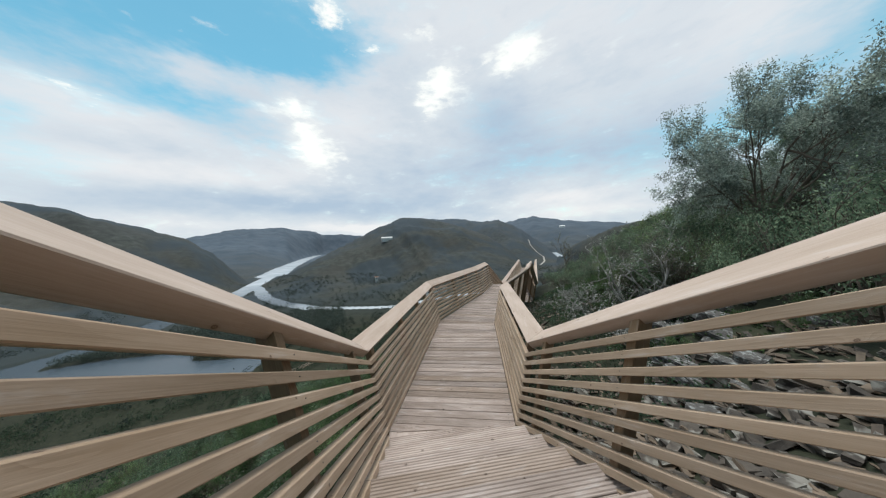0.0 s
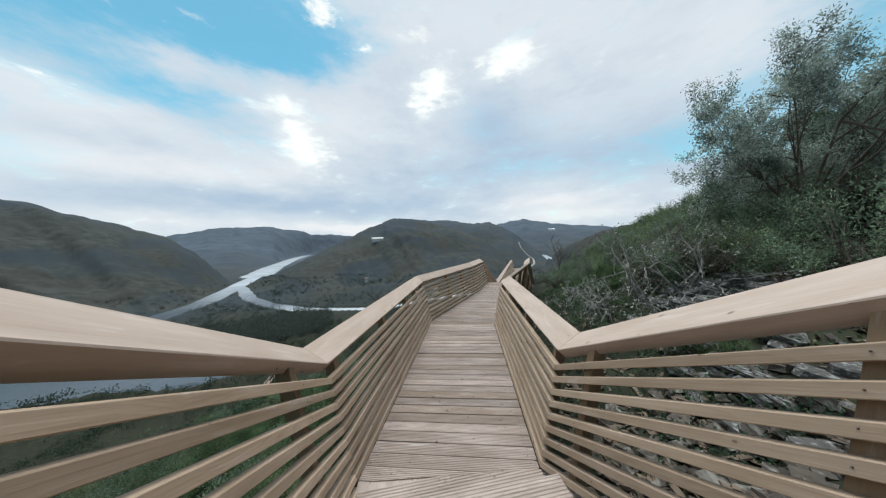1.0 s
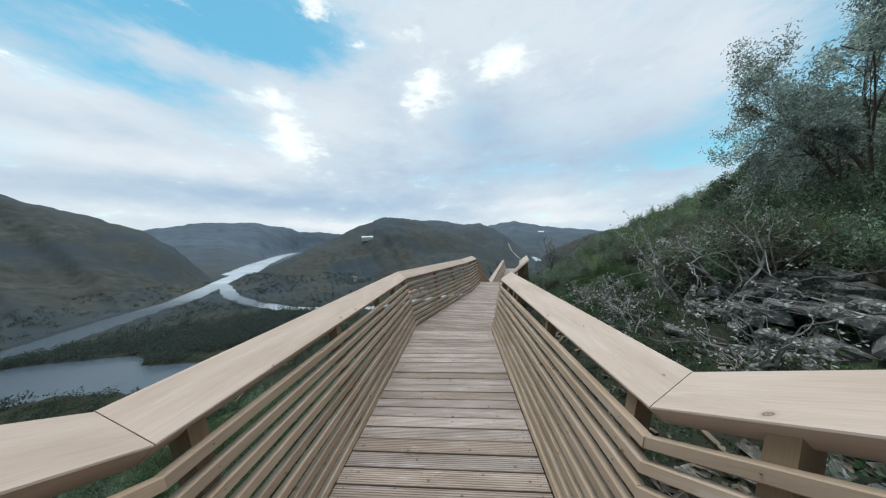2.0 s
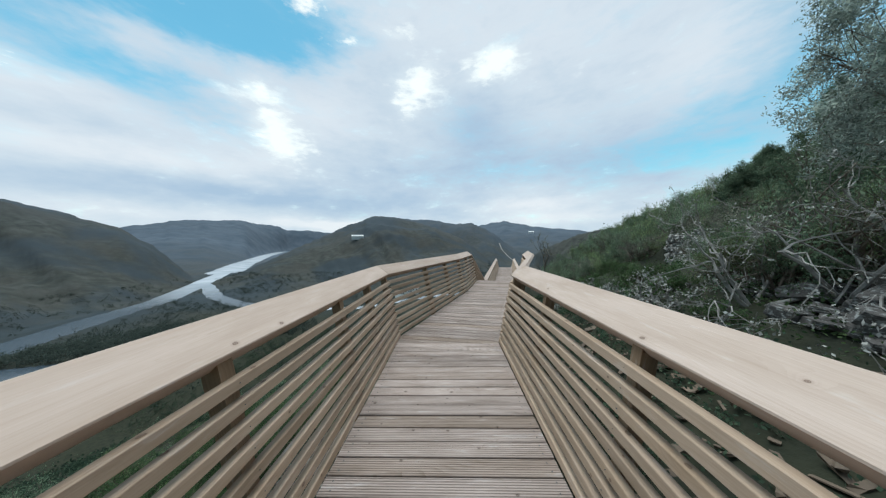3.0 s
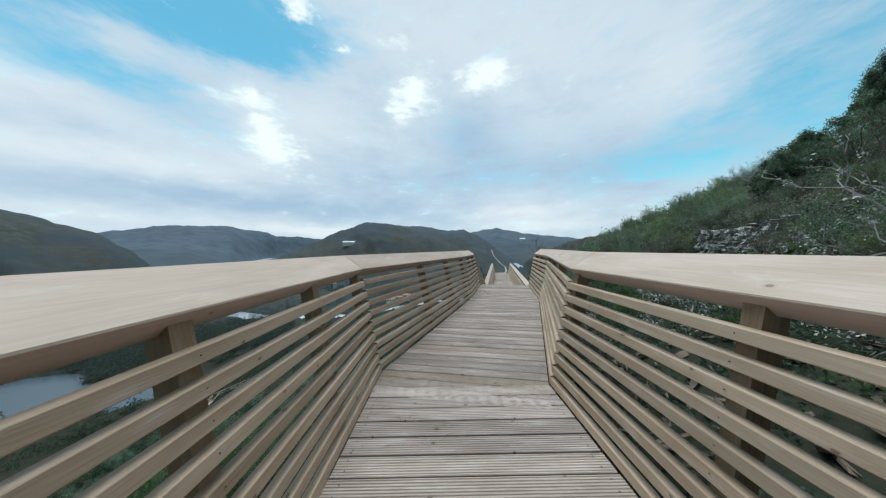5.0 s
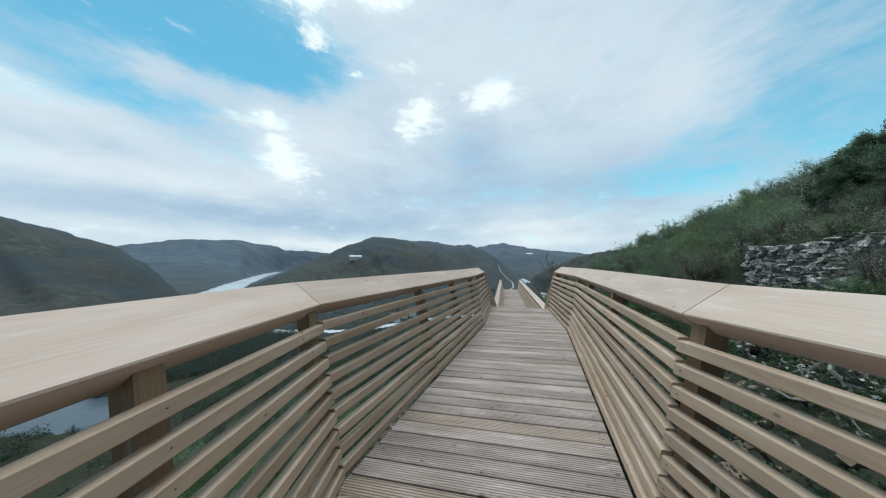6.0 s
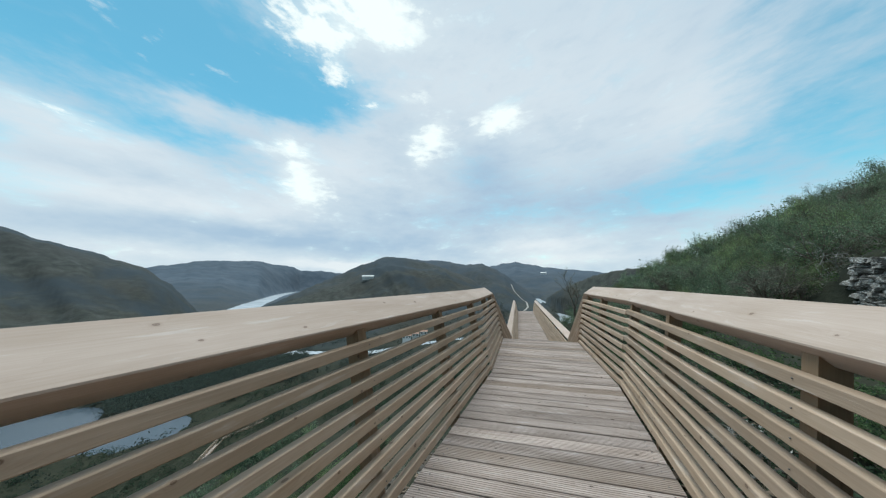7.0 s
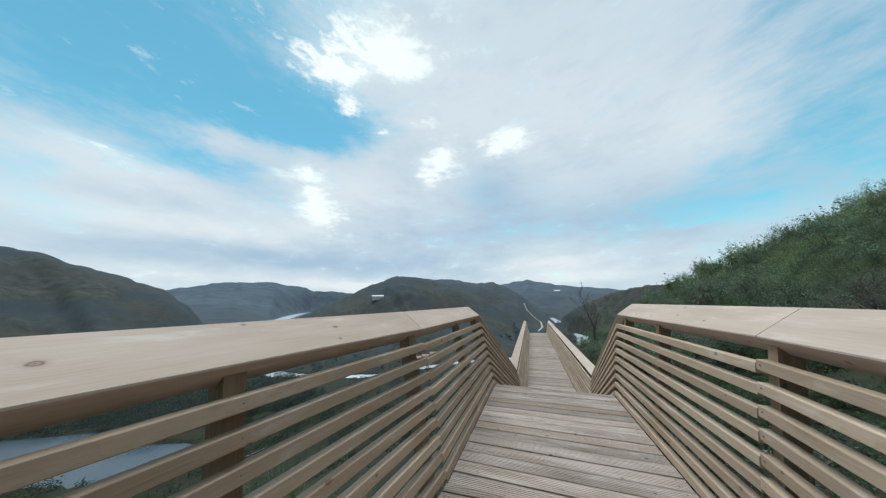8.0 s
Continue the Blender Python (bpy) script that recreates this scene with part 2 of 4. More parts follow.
def leaves(dark, pale, rough=0.9):
    def build(nt, bs):
        g = nt.nodes.new("ShaderNodeNewGeometry")
        col = ramp(nt, g.outputs["Random Per Island"], [(0.0, dark), (0.7, tuple((a + b) / 2 for a, b in zip(dark, pale))), (1.0, pale)])
        info = nt.nodes.new("ShaderNodeObjectInfo")
        hue = nt.nodes.new("ShaderNodeHueSaturation")
        clump = ramp(nt, tex(nt, g.outputs["Position"], 2.2, 3, 0.6), [(0.34, (0.5, 0.5, 0.5)), (0.66, (1.5, 1.5, 1.5))])
        nt.links.new(math_node(nt, "MULTIPLY", clump, math_node(nt, "ADD", math_node(nt, "MULTIPLY", info.outputs["Random"], 0.6), 0.7)), hue.inputs["Value"])
        nt.links.new(col, hue.inputs["Color"])
        nt.links.new(hue.outputs["Color"], bs.inputs["Base Color"])
        bs.inputs["Specular IOR Level"].default_value = 0.08
        thin, mix = nt.nodes.new("ShaderNodeBsdfTranslucent"), nt.nodes.new("ShaderNodeMixShader")
        nt.links.new(hue.outputs["Color"], thin.inputs["Color"])
        mix.inputs[0].default_value = 0.5
        nt.links.new(bs.outputs[0], mix.inputs[1])
        nt.links.new(thin.outputs[0], mix.inputs[2])
        nt.links.new(mix.outputs[0], nt.nodes["Material Output"].inputs["Surface"])
    return lambda name: mat(name, build, rough)


def ground_look(nt, bs):
    pos = nt.nodes.new("ShaderNodeNewGeometry").outputs["Position"]
    big, mid, small, grit = tex(nt, pos, 0.012, 5, 0.6), tex(nt, pos, 0.09, 4, 0.55), tex(nt, pos, 0.9, 5, 0.7), tex(nt, pos, 9.0, 4, 0.7)
    scrub = ramp(nt, mid, [(0.34, (0.034, 0.041, 0.040)), (0.5, (0.060, 0.066, 0.061)), (0.66, (0.086, 0.090, 0.087))])
    earth = ramp(nt, small, [(0.3, (0.036, 0.034, 0.031)), (0.7, (0.074, 0.074, 0.071))])
    col = mixc(nt, ramp(nt, big, [(0.40, (0.12, 0.12, 0.12)), (0.62, (0.75, 0.75, 0.75))]), scrub, earth)
    col = mixc(nt, ramp(nt, grit, [(0.3, (0.65, 0.65, 0.65)), (0.7, (0, 0, 0))]), col, (0.03, 0.032, 0.02))
    # woods and burnt heath lie in broad dark patches
    wood_patch = ramp(nt, tex(nt, pos, 0.0065, 5, 0.6, 0.5), [(0.42, (0.85, 0.85, 0.85)), (0.55, (0, 0, 0))])
    col = mixc(nt, wood_patch, col, (0.036, 0.048, 0.056))
    # the ground is darker and greener within 200 m, fading out by 400 m
    reach = nt.nodes.new("ShaderNodeVectorMath")
    reach.operation = "LENGTH"
    nt.links.new(pos, reach.inputs[0])
    near_mix = math_node(nt, "MULTIPLY", math_node(nt, "SUBTRACT", 400.0, reach.outputs["Value"]), 0.005, True)
    col = mixc(nt, math_node(nt, "MULTIPLY", near_mix, 0.9), col, ramp(nt, small, [(0.35, (0.014, 0.017, 0.011)), (0.65, (0.036, 0.038, 0.022))]))
    # distance haze painted into the base colour: blue-grey from 620 m outwards
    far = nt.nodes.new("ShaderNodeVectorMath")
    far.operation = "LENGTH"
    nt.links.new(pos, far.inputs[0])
    haze_mix = math_node(nt, "MULTIPLY", math_node(nt, "SUBTRACT", far.outputs["Value"], 620.0), 0.0008, True)
    haze_tone = ramp(nt, big, [(0.36, (0.064, 0.086, 0.112)), (0.66, (0.094, 0.117, 0.144))])
    col = mixc(nt, math_node(nt, "MULTIPLY", haze_mix, 0.85), col, haze_tone)
    nt.links.new(col, bs.inputs["Base Color"])
    h = math_node(nt, "ADD", math_node(nt, "MULTIPLY", mid, 1.0), math_node(nt, "MULTIPLY", small, 0.16))
    h = math_node(nt, "ADD", h, math_node(nt, "MULTIPLY", grit, 0.03))
    bump(nt, bs, h, 0.45, 1.0)
    bs.inputs["Specular IOR Level"].default_value = 0.1


def water_look(nt, bs):
    pos = nt.nodes.new("ShaderNodeNewGeometry").outputs["Position"]
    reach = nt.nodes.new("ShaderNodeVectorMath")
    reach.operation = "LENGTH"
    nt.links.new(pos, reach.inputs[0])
    # sky glare painted pale into the far and narrow reaches; bay stays dark
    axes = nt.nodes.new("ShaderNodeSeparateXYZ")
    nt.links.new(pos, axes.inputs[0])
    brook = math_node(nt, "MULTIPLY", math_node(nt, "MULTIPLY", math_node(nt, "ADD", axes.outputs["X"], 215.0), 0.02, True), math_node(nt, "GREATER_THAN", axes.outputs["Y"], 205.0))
    glare = math_node(nt, "MAXIMUM", math_node(nt, "MULTIPLY", math_node(nt, "SUBTRACT", reach.outputs["Value"], 390.0), 0.0042, True), brook)
    glare_tone = ramp(nt, tex(nt, pos, 0.02, 4, 0.6), [(0.35, (0.33, 0.37, 0.40)), (0.65, (0.48, 0.51, 0.53))])
    nt.links.new(mixc(nt, glare, (0.050, 0.066, 0.082), glare_tone), bs.inputs["Base Color"])
    bs.inputs["IOR"].default_value = 1.42
    bump(nt, bs, tex(nt, pos, 0.35, 4, 0.6), 0.03, 0.4)


def stone(dark, pale, lichen, scale=6.0):
    def build(nt, bs):
        tc = nt.nodes.new("ShaderNodeTexCoord")
        info = nt.nodes.new("ShaderNodeObjectInfo")
        add = nt.nodes.new("ShaderNodeVectorMath")
        add.operation = "ADD"
        nt.links.new(tc.outputs["Object"], add.inputs[0])
        nt.links.new(info.outputs["Random"], add.inputs[1])
        v = add.outputs[0]
        isl = nt.nodes.new("ShaderNodeNewGeometry").outputs["Random Per Island"]
        n1, n2 = tex(nt, v, scale, 6, 0.65, 0.6), tex(nt, v, scale * 0.6, 3, 0.5)
        tone = math_node(nt, "ADD", math_node(nt, "MULTIPLY", n1, 0.75), math_node(nt, "MULTIPLY", isl, 0.25))
        col = ramp(nt, tone, [(0.3, dark), (0.72, pale)])
        col = mixc(nt, ramp(nt, n2, [(0.54, (0, 0, 0)), (0.62, (0.8, 0.8, 0.8))]), col, lichen)
        nt.links.new(col, bs.inputs["Base Color"])
        bump(nt, bs, n1, 0.6, 0.02)
    return lambda name: mat(name, build, 0.85)


def plain(pale, dark, scale, rough=0.8):
    def build(nt, bs):
        pos = nt.nodes.new("ShaderNodeNewGeometry").outputs["Position"]
        n = tex(nt, pos, scale, 5, 0.6)
        nt.links.new(ramp(nt, n, [(0.3, dark), (0.7, pale)]), bs.inputs["Base Color"])
        bump(nt, bs, n, 0.3, 0.01)
    return lambda name: mat(name, build, rough)


M_RAIL = wood((0.490, 0.392, 0.330), (0.325, 0.242, 0.178), (0.09, 0.045, 0.025), 0.62, 0.35, 0.07, 0.06, 0.05)("rail_pine")
M_SLAT = wood((0.450, 0.342, 0.254), (0.235, 0.160, 0.097), (0.075, 0.036, 0.018), 0.66, 0.5, 0.17, 0.10, 0.22, 0.0)("slat_pine")
M_POST = wood((0.30, 0.208, 0.128), (0.165, 0.104, 0.060), (0.08, 0.045, 0.025), 0.7, 0.5, 0.12)("post_pine")
M_DECK = wood((0.430, 0.360, 0.320), (0.172, 0.130, 0.103), (0.045, 0.028, 0.018), 0.75, 0.55, 0.22, 0.16, 0.45, 0.02)("deck_pine")
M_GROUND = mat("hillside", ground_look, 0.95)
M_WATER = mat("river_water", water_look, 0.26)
M_ROAD = plain((0.36, 0.34, 0.30), (0.24, 0.22, 0.19), 0.3)("pale_road")
M_LEAF = leaves((0.082, 0.130, 0.086), (0.255, 0.325, 0.205))("shrub_leaf")
M_LEAF_LIGHT = leaves((0.112, 0.172, 0.080), (0.295, 0.375, 0.180))("light_shrub_leaf")
M_OLIVE = leaves((0.150, 0.190, 0.168), (0.470, 0.530, 0.460))("olive_leaf")
M_HEATH = leaves((0.100, 0.110, 0.090), (0.240, 0.240, 0.185))("heath_leaf")
M_SCRUB = leaves((0.050, 0.086, 0.043), (0.140, 0.208, 0.090))("scrub_leaf")
M_COPSE = leaves((0.036, 0.060, 0.042), (0.092, 0.135, 0.082))("copse_leaf")
M_FAR = leaves((0.044, 0.058, 0.050), (0.084, 0.102, 0.084))("far_leaf")
M_BARK = plain((0.16, 0.13, 0.10), (0.07, 0.055, 0.04), 14.0)("bark")
M_TWIG = plain((0.36, 0.35, 0.32), (0.09, 0.08, 0.07), 7.0)("grey_twig")
M_LICHEN = plain((0.46, 0.47, 0.43), (0.17, 0.16, 0.14), 9.0)("lichened_twig")
M_RUBBLE = stone((0.026, 0.022, 0.018), (0.105, 0.086, 0.068), (0.24, 0.23, 0.20), 9.0)("schist_shard")
M_SCHIST = stone((0.032, 0.030, 0.028), (0.120, 0.112, 0.102), (0.29, 0.30, 0.285), 8.0)("schist")
M_WALLSTONE = stone((0.045, 0.041, 0.036), (0.27, 0.255, 0.225), (0.54, 0.56, 0.53), 9.0)("wall_stone")
M_WHITE = plain((0.80, 0.79, 0.76), (0.66, 0.65, 0.62), 0.8)("white_plaster")
M_ROOF = plain((0.34, 0.20, 0.14), (0.24, 0.14, 0.10), 1.5)("roof_tile")
M_STEEL = plain((0.10, 0.095, 0.09), (0.05, 0.045, 0.04), 40.0, 0.5)("screw_steel")
M_DARK = plain((0.05, 0.05, 0.055), (0.03, 0.03, 0.035), 2.0)("window_dark")


# ---- building helpers ----
def part(name, bm, material, parent=None, label=""):
    me = bpy.data.meshes.new(name)
    bm.to_mesh(me)
    bm.free()
    me.materials.append(material)
    ob = new(name, me)
    if parent is not None:
        ob.parent = parent
    if label:
        tagged(ob, label)
    return ob


def prism(bm, ring_a, ring_b):
    """A closed bar between two rings of the same number of corners."""
    a = [bm.verts.new(v) for v in ring_a]
    b = [bm.verts.new(v) for v in ring_b]
    n = len(a)
    side = [bm.faces.new((a[i], a[(i + 1) % n], b[(i + 1) % n], b[i])) for i in range(n)]
    bm.faces.new(a[::-1])
    bm.faces.new(b)
    lay = bm.loops.layers.uv.verify()
    girth = [0.0]
    for i in range(n):
        girth.append(girth[-1] + (Vector(ring_a[(i + 1) % n]) - Vector(ring_a[i])).length)
    along = (Vector(ring_b[0]) - Vector(ring_a[0])).length
    for i in range(n):
        for loop, uv in zip(side[i].loops, ((0, girth[i]), (0, girth[i + 1]), (along, girth[i + 1]), (along, girth[i]))):
            loop[lay].uv = uv
    return a, b


def close(bm):
    bmesh.ops.recalc_face_normals(bm, faces=bm.faces)
    return bm


# ---- the walkway's plan ----
NODES = [(1.822, -2.7), (0.068, 4.5), (0.202, 8.755), (1.753, 12.529), (2.406, 14.85), (3.738, 18.879), (8.766, 38.07)]
LEVEL = [3.888, 0.0, 0.0, 0.0, 0.0, -1.897, -1.897]
HALF, LEAN, RAIL_H = 0.829, 0.203, 1.1
CAP_OUT, CAP_UP = 0.187, 0.155


def side_normal(a, b):
    d = Vector(b) - Vector(a)
    return Vector((-d.y, d.x)).normalized()


def offset_node(i, off):
    """The plan's corner at node i, off metres to the left of the middle line, mitred."""
    p = Vector(NODES[i])
    if i == 0:
        return p + side_normal(NODES[0], NODES[1]) * off
    if i == len(NODES) - 1:
        return p + side_normal(NODES[-2], NODES[-1]) * off
    a, b = side_normal(NODES[i - 1], NODES[i]), side_normal(NODES[i], NODES[i + 1])
    m = (a + b).normalized()
    return p + m * (off / m.dot(a))


def at_node(i, side, out, h):
    """Inner face of the railing at height h, moved outwards by out."""
    q = offset_node(i, side * (HALF + LEAN * h / RAIL_H + out))
    return Vector((q.x, q.y, LEVEL[i] + h))


def chamfered(c, e=0.006):
    """Cross-section corners, each cut by e."""
    out = []
    n = len(c)
    for i in range(n):
        p, a, b = Vector(c[i]), Vector(c[i - 1]), Vector(c[(i + 1) % n])
        out.append(p + (a - p).normalized() * e)
        out.append(p + (b - p).normalized() * e)
    return out


def bar(i, j, side, section, f0=0.0, f1=1.0):
    """A straight bar of that cross-section (out, height) from node i to node j, or a stretch of it."""
    bm = bmesh.new()
    A = [at_node(i, side, o, h) for o, h in section]
    B = [at_node(j, side, o, h) for o, h in section]
    prism(bm, [a.lerp(b, f0) for a, b in zip(A, B)], [a.lerp(b, f1) for a, b in zip(A, B)])
    return close(bm)


def slat_heights():
    return [0.012 + k * 0.113 for k in range(9)]


def railing(i, j, side, posts, f0=0.0, f1=1.0, label=""):
    ob = tagged(new("railing"), label or "pale sawn pine railing with nine slats leaning outwards", "railing", "walkway railings")
    cap = chamfered([(0.0, RAIL_H), (CAP_OUT, RAIL_H + CAP_UP), (CAP_OUT + 0.05, RAIL_H + CAP_UP - 0.05), (0.095, RAIL_H - 0.082)])
    gap = 0.0025 / (Vector(NODES[j]) - Vector(NODES[i])).length
    part("top_rail", bar(i, j, side, cap, f0 + gap, f1 - gap), M_RAIL, ob)
    lift = 0.016 if i == 2 else 0.0
    for h in [q + lift + random.uniform(-0.003, 0.003) for q in slat_heights() + ([-0.10] if LEVEL[i] > LEVEL[j] else [])]:
        o = random.uniform(-0.003, 0.003)
        part("slat", bar(i, j, side, chamfered([(o, h - 0.002), (o, h + 0.054), (o + 0.048, h + 0.054), (o + 0.048, h - 0.002)], 0.004), f0, f1), M_SLAT, ob)
    for f in posts:
        bm = bmesh.new()
        L = (Vector(NODES[j]) - Vector(NODES[i])).length
        df = 0.037 / L
        rings = []
        for h in (-1.0, RAIL_H - 0.03):
            r = []
            for o, d in ((0.046, -df), (0.046, df), (0.14, df), (0.14, -df)):
                r.append(at_node(i, side, o, h).lerp(at_node(j, side, o, h), f + d))
            rings.append(r)
        prism(bm, *rings)
        part("post", close(bm), M_POST, ob)
        if i < 4:
            bm = bmesh.new()
            for h in slat_heights():
                for d in (0.15,):
                    c = at_node(i, side, -0.0005, h + lift + 0.028).lerp(at_node(j, side, -0.0005, h + lift + 0.028), f + d * df)
                    bmesh.ops.create_icosphere(bm, subdivisions=1, radius=0.0038, matrix=Matrix.Translation(c))
            tagged(part("screw_row", bm, M_STEEL, ob), kind="stuff")
    return ob


def board_mesh(i, s0, s1, z, thick=0.03, grooves=7, half=HALF, skew=0.0):
    """A grooved deck board across section i, i + 1, from s0 to s1 along it, cut by the section's mitred ends."""
    a, b = Vector(NODES[i]), Vector(NODES[i + 1])
    d = (b - a).normalized()
    nrm = Vector((-d.y, d.x))
    L = (b - a).length

    def end_skew(k):
        q = offset_node(k, 1.0) - Vector(NODES[k])
        return q.dot(d) / q.dot(nrm)
    skew *= end_skew(i)
    k0, k1 = end_skew(i) - skew, end_skew(i + 1) - skew
    prof = [(s0, -thick), (s0, -0.004), (s0 + 0.004, 0.0)]
    step = (s1 - s0 - 0.008) / grooves
    for g in range(grooves):
        c = s0 + 0.004 + step * (g + 0.5)
        prof += [(c - step * 0.22, 0.0), (c, -0.006), (c + step * 0.22, 0.0)]
    prof += [(s1 - 0.004, 0.0), (s1, -0.004), (s1, -thick)]
    rows = []
    for s, dz in prof:
        lo, hi = -half, half
        # start: s >= k0 * lat ; end: s <= L + k1 * lat
        for k, base, sign in ((k0, 0.0, 1), (k1, L, -1)):
            if abs(k) < 1e-6:
                continue
            lat = (s - base) / k
            if (k > 0) == (sign > 0):
                hi = min(hi, lat)
            else:
                lo = max(lo, lat)
        if hi - lo > 0.01:
            rows.append((s, dz, lo, hi))
    if len(rows) < 6:
        return None
    bm = bmesh.new()
    ring = [[], []]
    for s, dz, lo, hi in rows:
        for k, lat in enumerate((lo, hi)):
            p = a + d * (s + skew * lat) + nrm * lat
            ring[k].append(bm.verts.new((p.x, p.y, z + dz)))
    n = len(rows)
    lay = bm.loops.layers.uv.verify()
    for q in range(n):
        w = (q + 1) % n
        face = bm.faces.new((ring[0][q], ring[1][q], ring[1][w], ring[0][w]))
        for loop, (k, e) in zip(face.loops, ((q, 2), (q, 3), (w, 3), (w, 2))):
            loop[lay].uv = (rows[k][e], rows[k][0] - s0)
    bm.faces.new(ring[0])
    bm.faces.new(ring[1][::-1])
    return close(bm)


def deck(i, label, skew=0.0):
    ob = tagged(new("boardwalk_deck"), label, "boardwalk", "", "structure")
    L = (Vector(NODES[i + 1]) - Vector(NODES[i])).length
    pitch = 0.15
    heads = []
    s = -0.4
    while s < L + 0.4:
        bm = board_mesh(i, s + 0.007, s + pitch - 0.007, LEVEL[i] + random.uniform(-0.003, 0.003), skew=skew)
        if bm:
            part("board", bm, M_DECK, ob)
            d = (Vector(NODES[i + 1]) - Vector(NODES[i])).normalized()
            for lat in (0.07 - HALF, HALF - 0.07):
                for e in (0.04, 0.11):
                    if 0.1 < s + e < L - 0.1:
                        p = Vector(NODES[i]) + d * (s + e + random.uniform(-0.004, 0.004)) + Vector((-d.y, d.x)) * (lat + random.uniform(-0.01, 0.01))
                        heads.append(Vector((p.x, p.y, LEVEL[i] + 0.0035)))
        s += pitch
    bm = bmesh.new()
    for p in heads:
        bmesh.ops.create_circle(bm, cap_ends=True, segments=6, radius=0.0065, matrix=Matrix.Translation(p))
    tagged(part("screw_row", bm, M_STEEL, ob), kind="stuff")
    return ob


def stairs(i, label, steps):
    """Treads from node i down to node i + 1."""
    ob = tagged(new("wooden_stairs"), label, "stairs", "", "structure")
    L = (Vector(NODES[i + 1]) - Vector(NODES[i])).length
    run, rise = L / steps, (LEVEL[i] - LEVEL[i + 1]) / steps
    for k in range(steps):
        for h in (0, 1):
            bm = board_mesh(i, run * k + h * run / 2 + 0.004, run * k + (h + 1) * run / 2 + (0.02 if h else 0) - 0.004, LEVEL[i] - rise * (k + 1), half=HALF + 0.10)
            if bm:
                part("tread", bm, M_DECK, ob)
    a, b = Vector(NODES[i]), Vector(NODES[i + 1])
    d = (b - a).normalized()
    n = Vector((-d.y, d.x))
    bm = bmesh.new()
    z = LEVEL[i + 1] - 0.012
    prism(bm, *[[Vector((*(b + d * e + n * q * HALF), z + h)) for q, h in ((-1, 0), (1, 0), (1, -0.03), (-1, -0.03))] for e in (-0.42, 0.42)])
    part("landing_board", close(bm), M_DECK, ob)
    return ob


# ---- terrain ----
RIVER = -60.0


def smooth(t):
    t = np.clip(t, 0, 1)
    return t * t * (3 - 2 * t)


def polar(az, dist):
    return (dist * math.sin(radians(az)), dist * math.cos(radians(az)))


# Crest lines: bearing, elevation, distance of the crest, distance of the foot.
HILLS = {
    "middle": ((-44, -6.8, 580, 545), (-42.3, -5.6, 590, 450), (-35, -2.3, 650, 340), (-30.8, -0.2, 740, 310), (-24, 2.9, 850, 280), (-20.4, 4.5, 900, 275), (-15.3, 6.4, 950, 265), (-11.4, 6.2, 930, 265),
               (-6, 5.0, 900, 280), (-1, 3.4, 850, 290), (4, 1.2, 780, 310), (8, -1.5, 700, 330), (11, -4.5, 600, 350)),
    "behind": ((-16, 4.5, 1500, 900), (-11.4, 5.9, 1500, 880), (-6, 5.8, 1450, 850), (-2, 5.6, 1400, 800), (0.6, 5.0, 1350, 760), (3.5, 4.5, 1300, 700), (7.2, 4.4, 1250, 640), (9.7, 3.4, 1250, 600), (12, 2.0, 1250, 560), (15, -0.5, 1250, 600), (19, -3, 1150, 700), (24, -6, 950, 800)),
    "west": ((-110, 3, 900, 330), (-75, 8.6, 900, 350), (-64.4, 7.4, 900, 355), (-60.8, 6.0, 885, 370), (-59.4, 5.7, 880, 380), (-56.8, 4.6, 860, 400), (-53, 3.0, 820, 430), (-49.9, 0.55, 780, 480), (-45.4, -5.5, 700, 600)),
    "spur": ((18.8, -4.5, 640, 560), (21, -2.6, 620, 500), (24, -0.8, 600, 470), (28, 0.9, 560, 430), (33, 2.2, 520, 400), (42, 3.0, 480, 380)),
    "far_west": ((-62, 2.5, 3700, 900), (-53, 3, 3700, 900), (-49.1, 4.1, 3700, 950), (-44.6, 4.7, 3700, 1000), (-39.3, 4.8, 3700, 1500), (-32.8, 3.6, 3800, 3460), (-23.4, 2.9, 3800, 3400), (-10, 2.5, 3800, 2500)),
    "far_north": ((0, 2.5, 2600, 1300), (7, 3.6, 2600, 1200), (9.1, 4.0, 2600, 1100), (14.4, 4.9, 2600, 950), (19.5, 3.6, 2500, 900), (24, 2.8, 2400, 800), (28.5, 2.2, 2200, 700), (36, 1.5, 2000, 700), (60, 1, 2000, 700)),
}
WATERS = [([polar(-33.5, 3500), polar(-36.5, 1900), polar(-39.8, 1108), polar(-42, 800)], 34.0),
          ([polar(-39.8, 1108), polar(-44, 640), polar(-49.3, 435), polar(-55, 372), polar(-61.8, 310), polar(-72, 290), polar(-100, 300)], 13.0),
          ([polar(-78, 300), polar(-65, 250), polar(-59, 222)], 22.0),
          ([polar(-59, 222), polar(-55, 198), polar(-48.5, 177)], 12.0),
          ([polar(-44.3, 560), polar(-43.2, 420), polar(-40.5, 350), polar(-35.4, 297)], 6.5),
          ([polar(-35.4, 297), polar(-29, 272), polar(-23.5, 258), polar(-17.6, 250), polar(-9.8, 268), polar(0, 290), polar(10, 310), polar(19, 340)], 4.2),
          ([polar(19, 340), polar(24.0, 400), polar(23.6, 507), polar(21, 690), polar(18.3, 1050)], 9.0)]


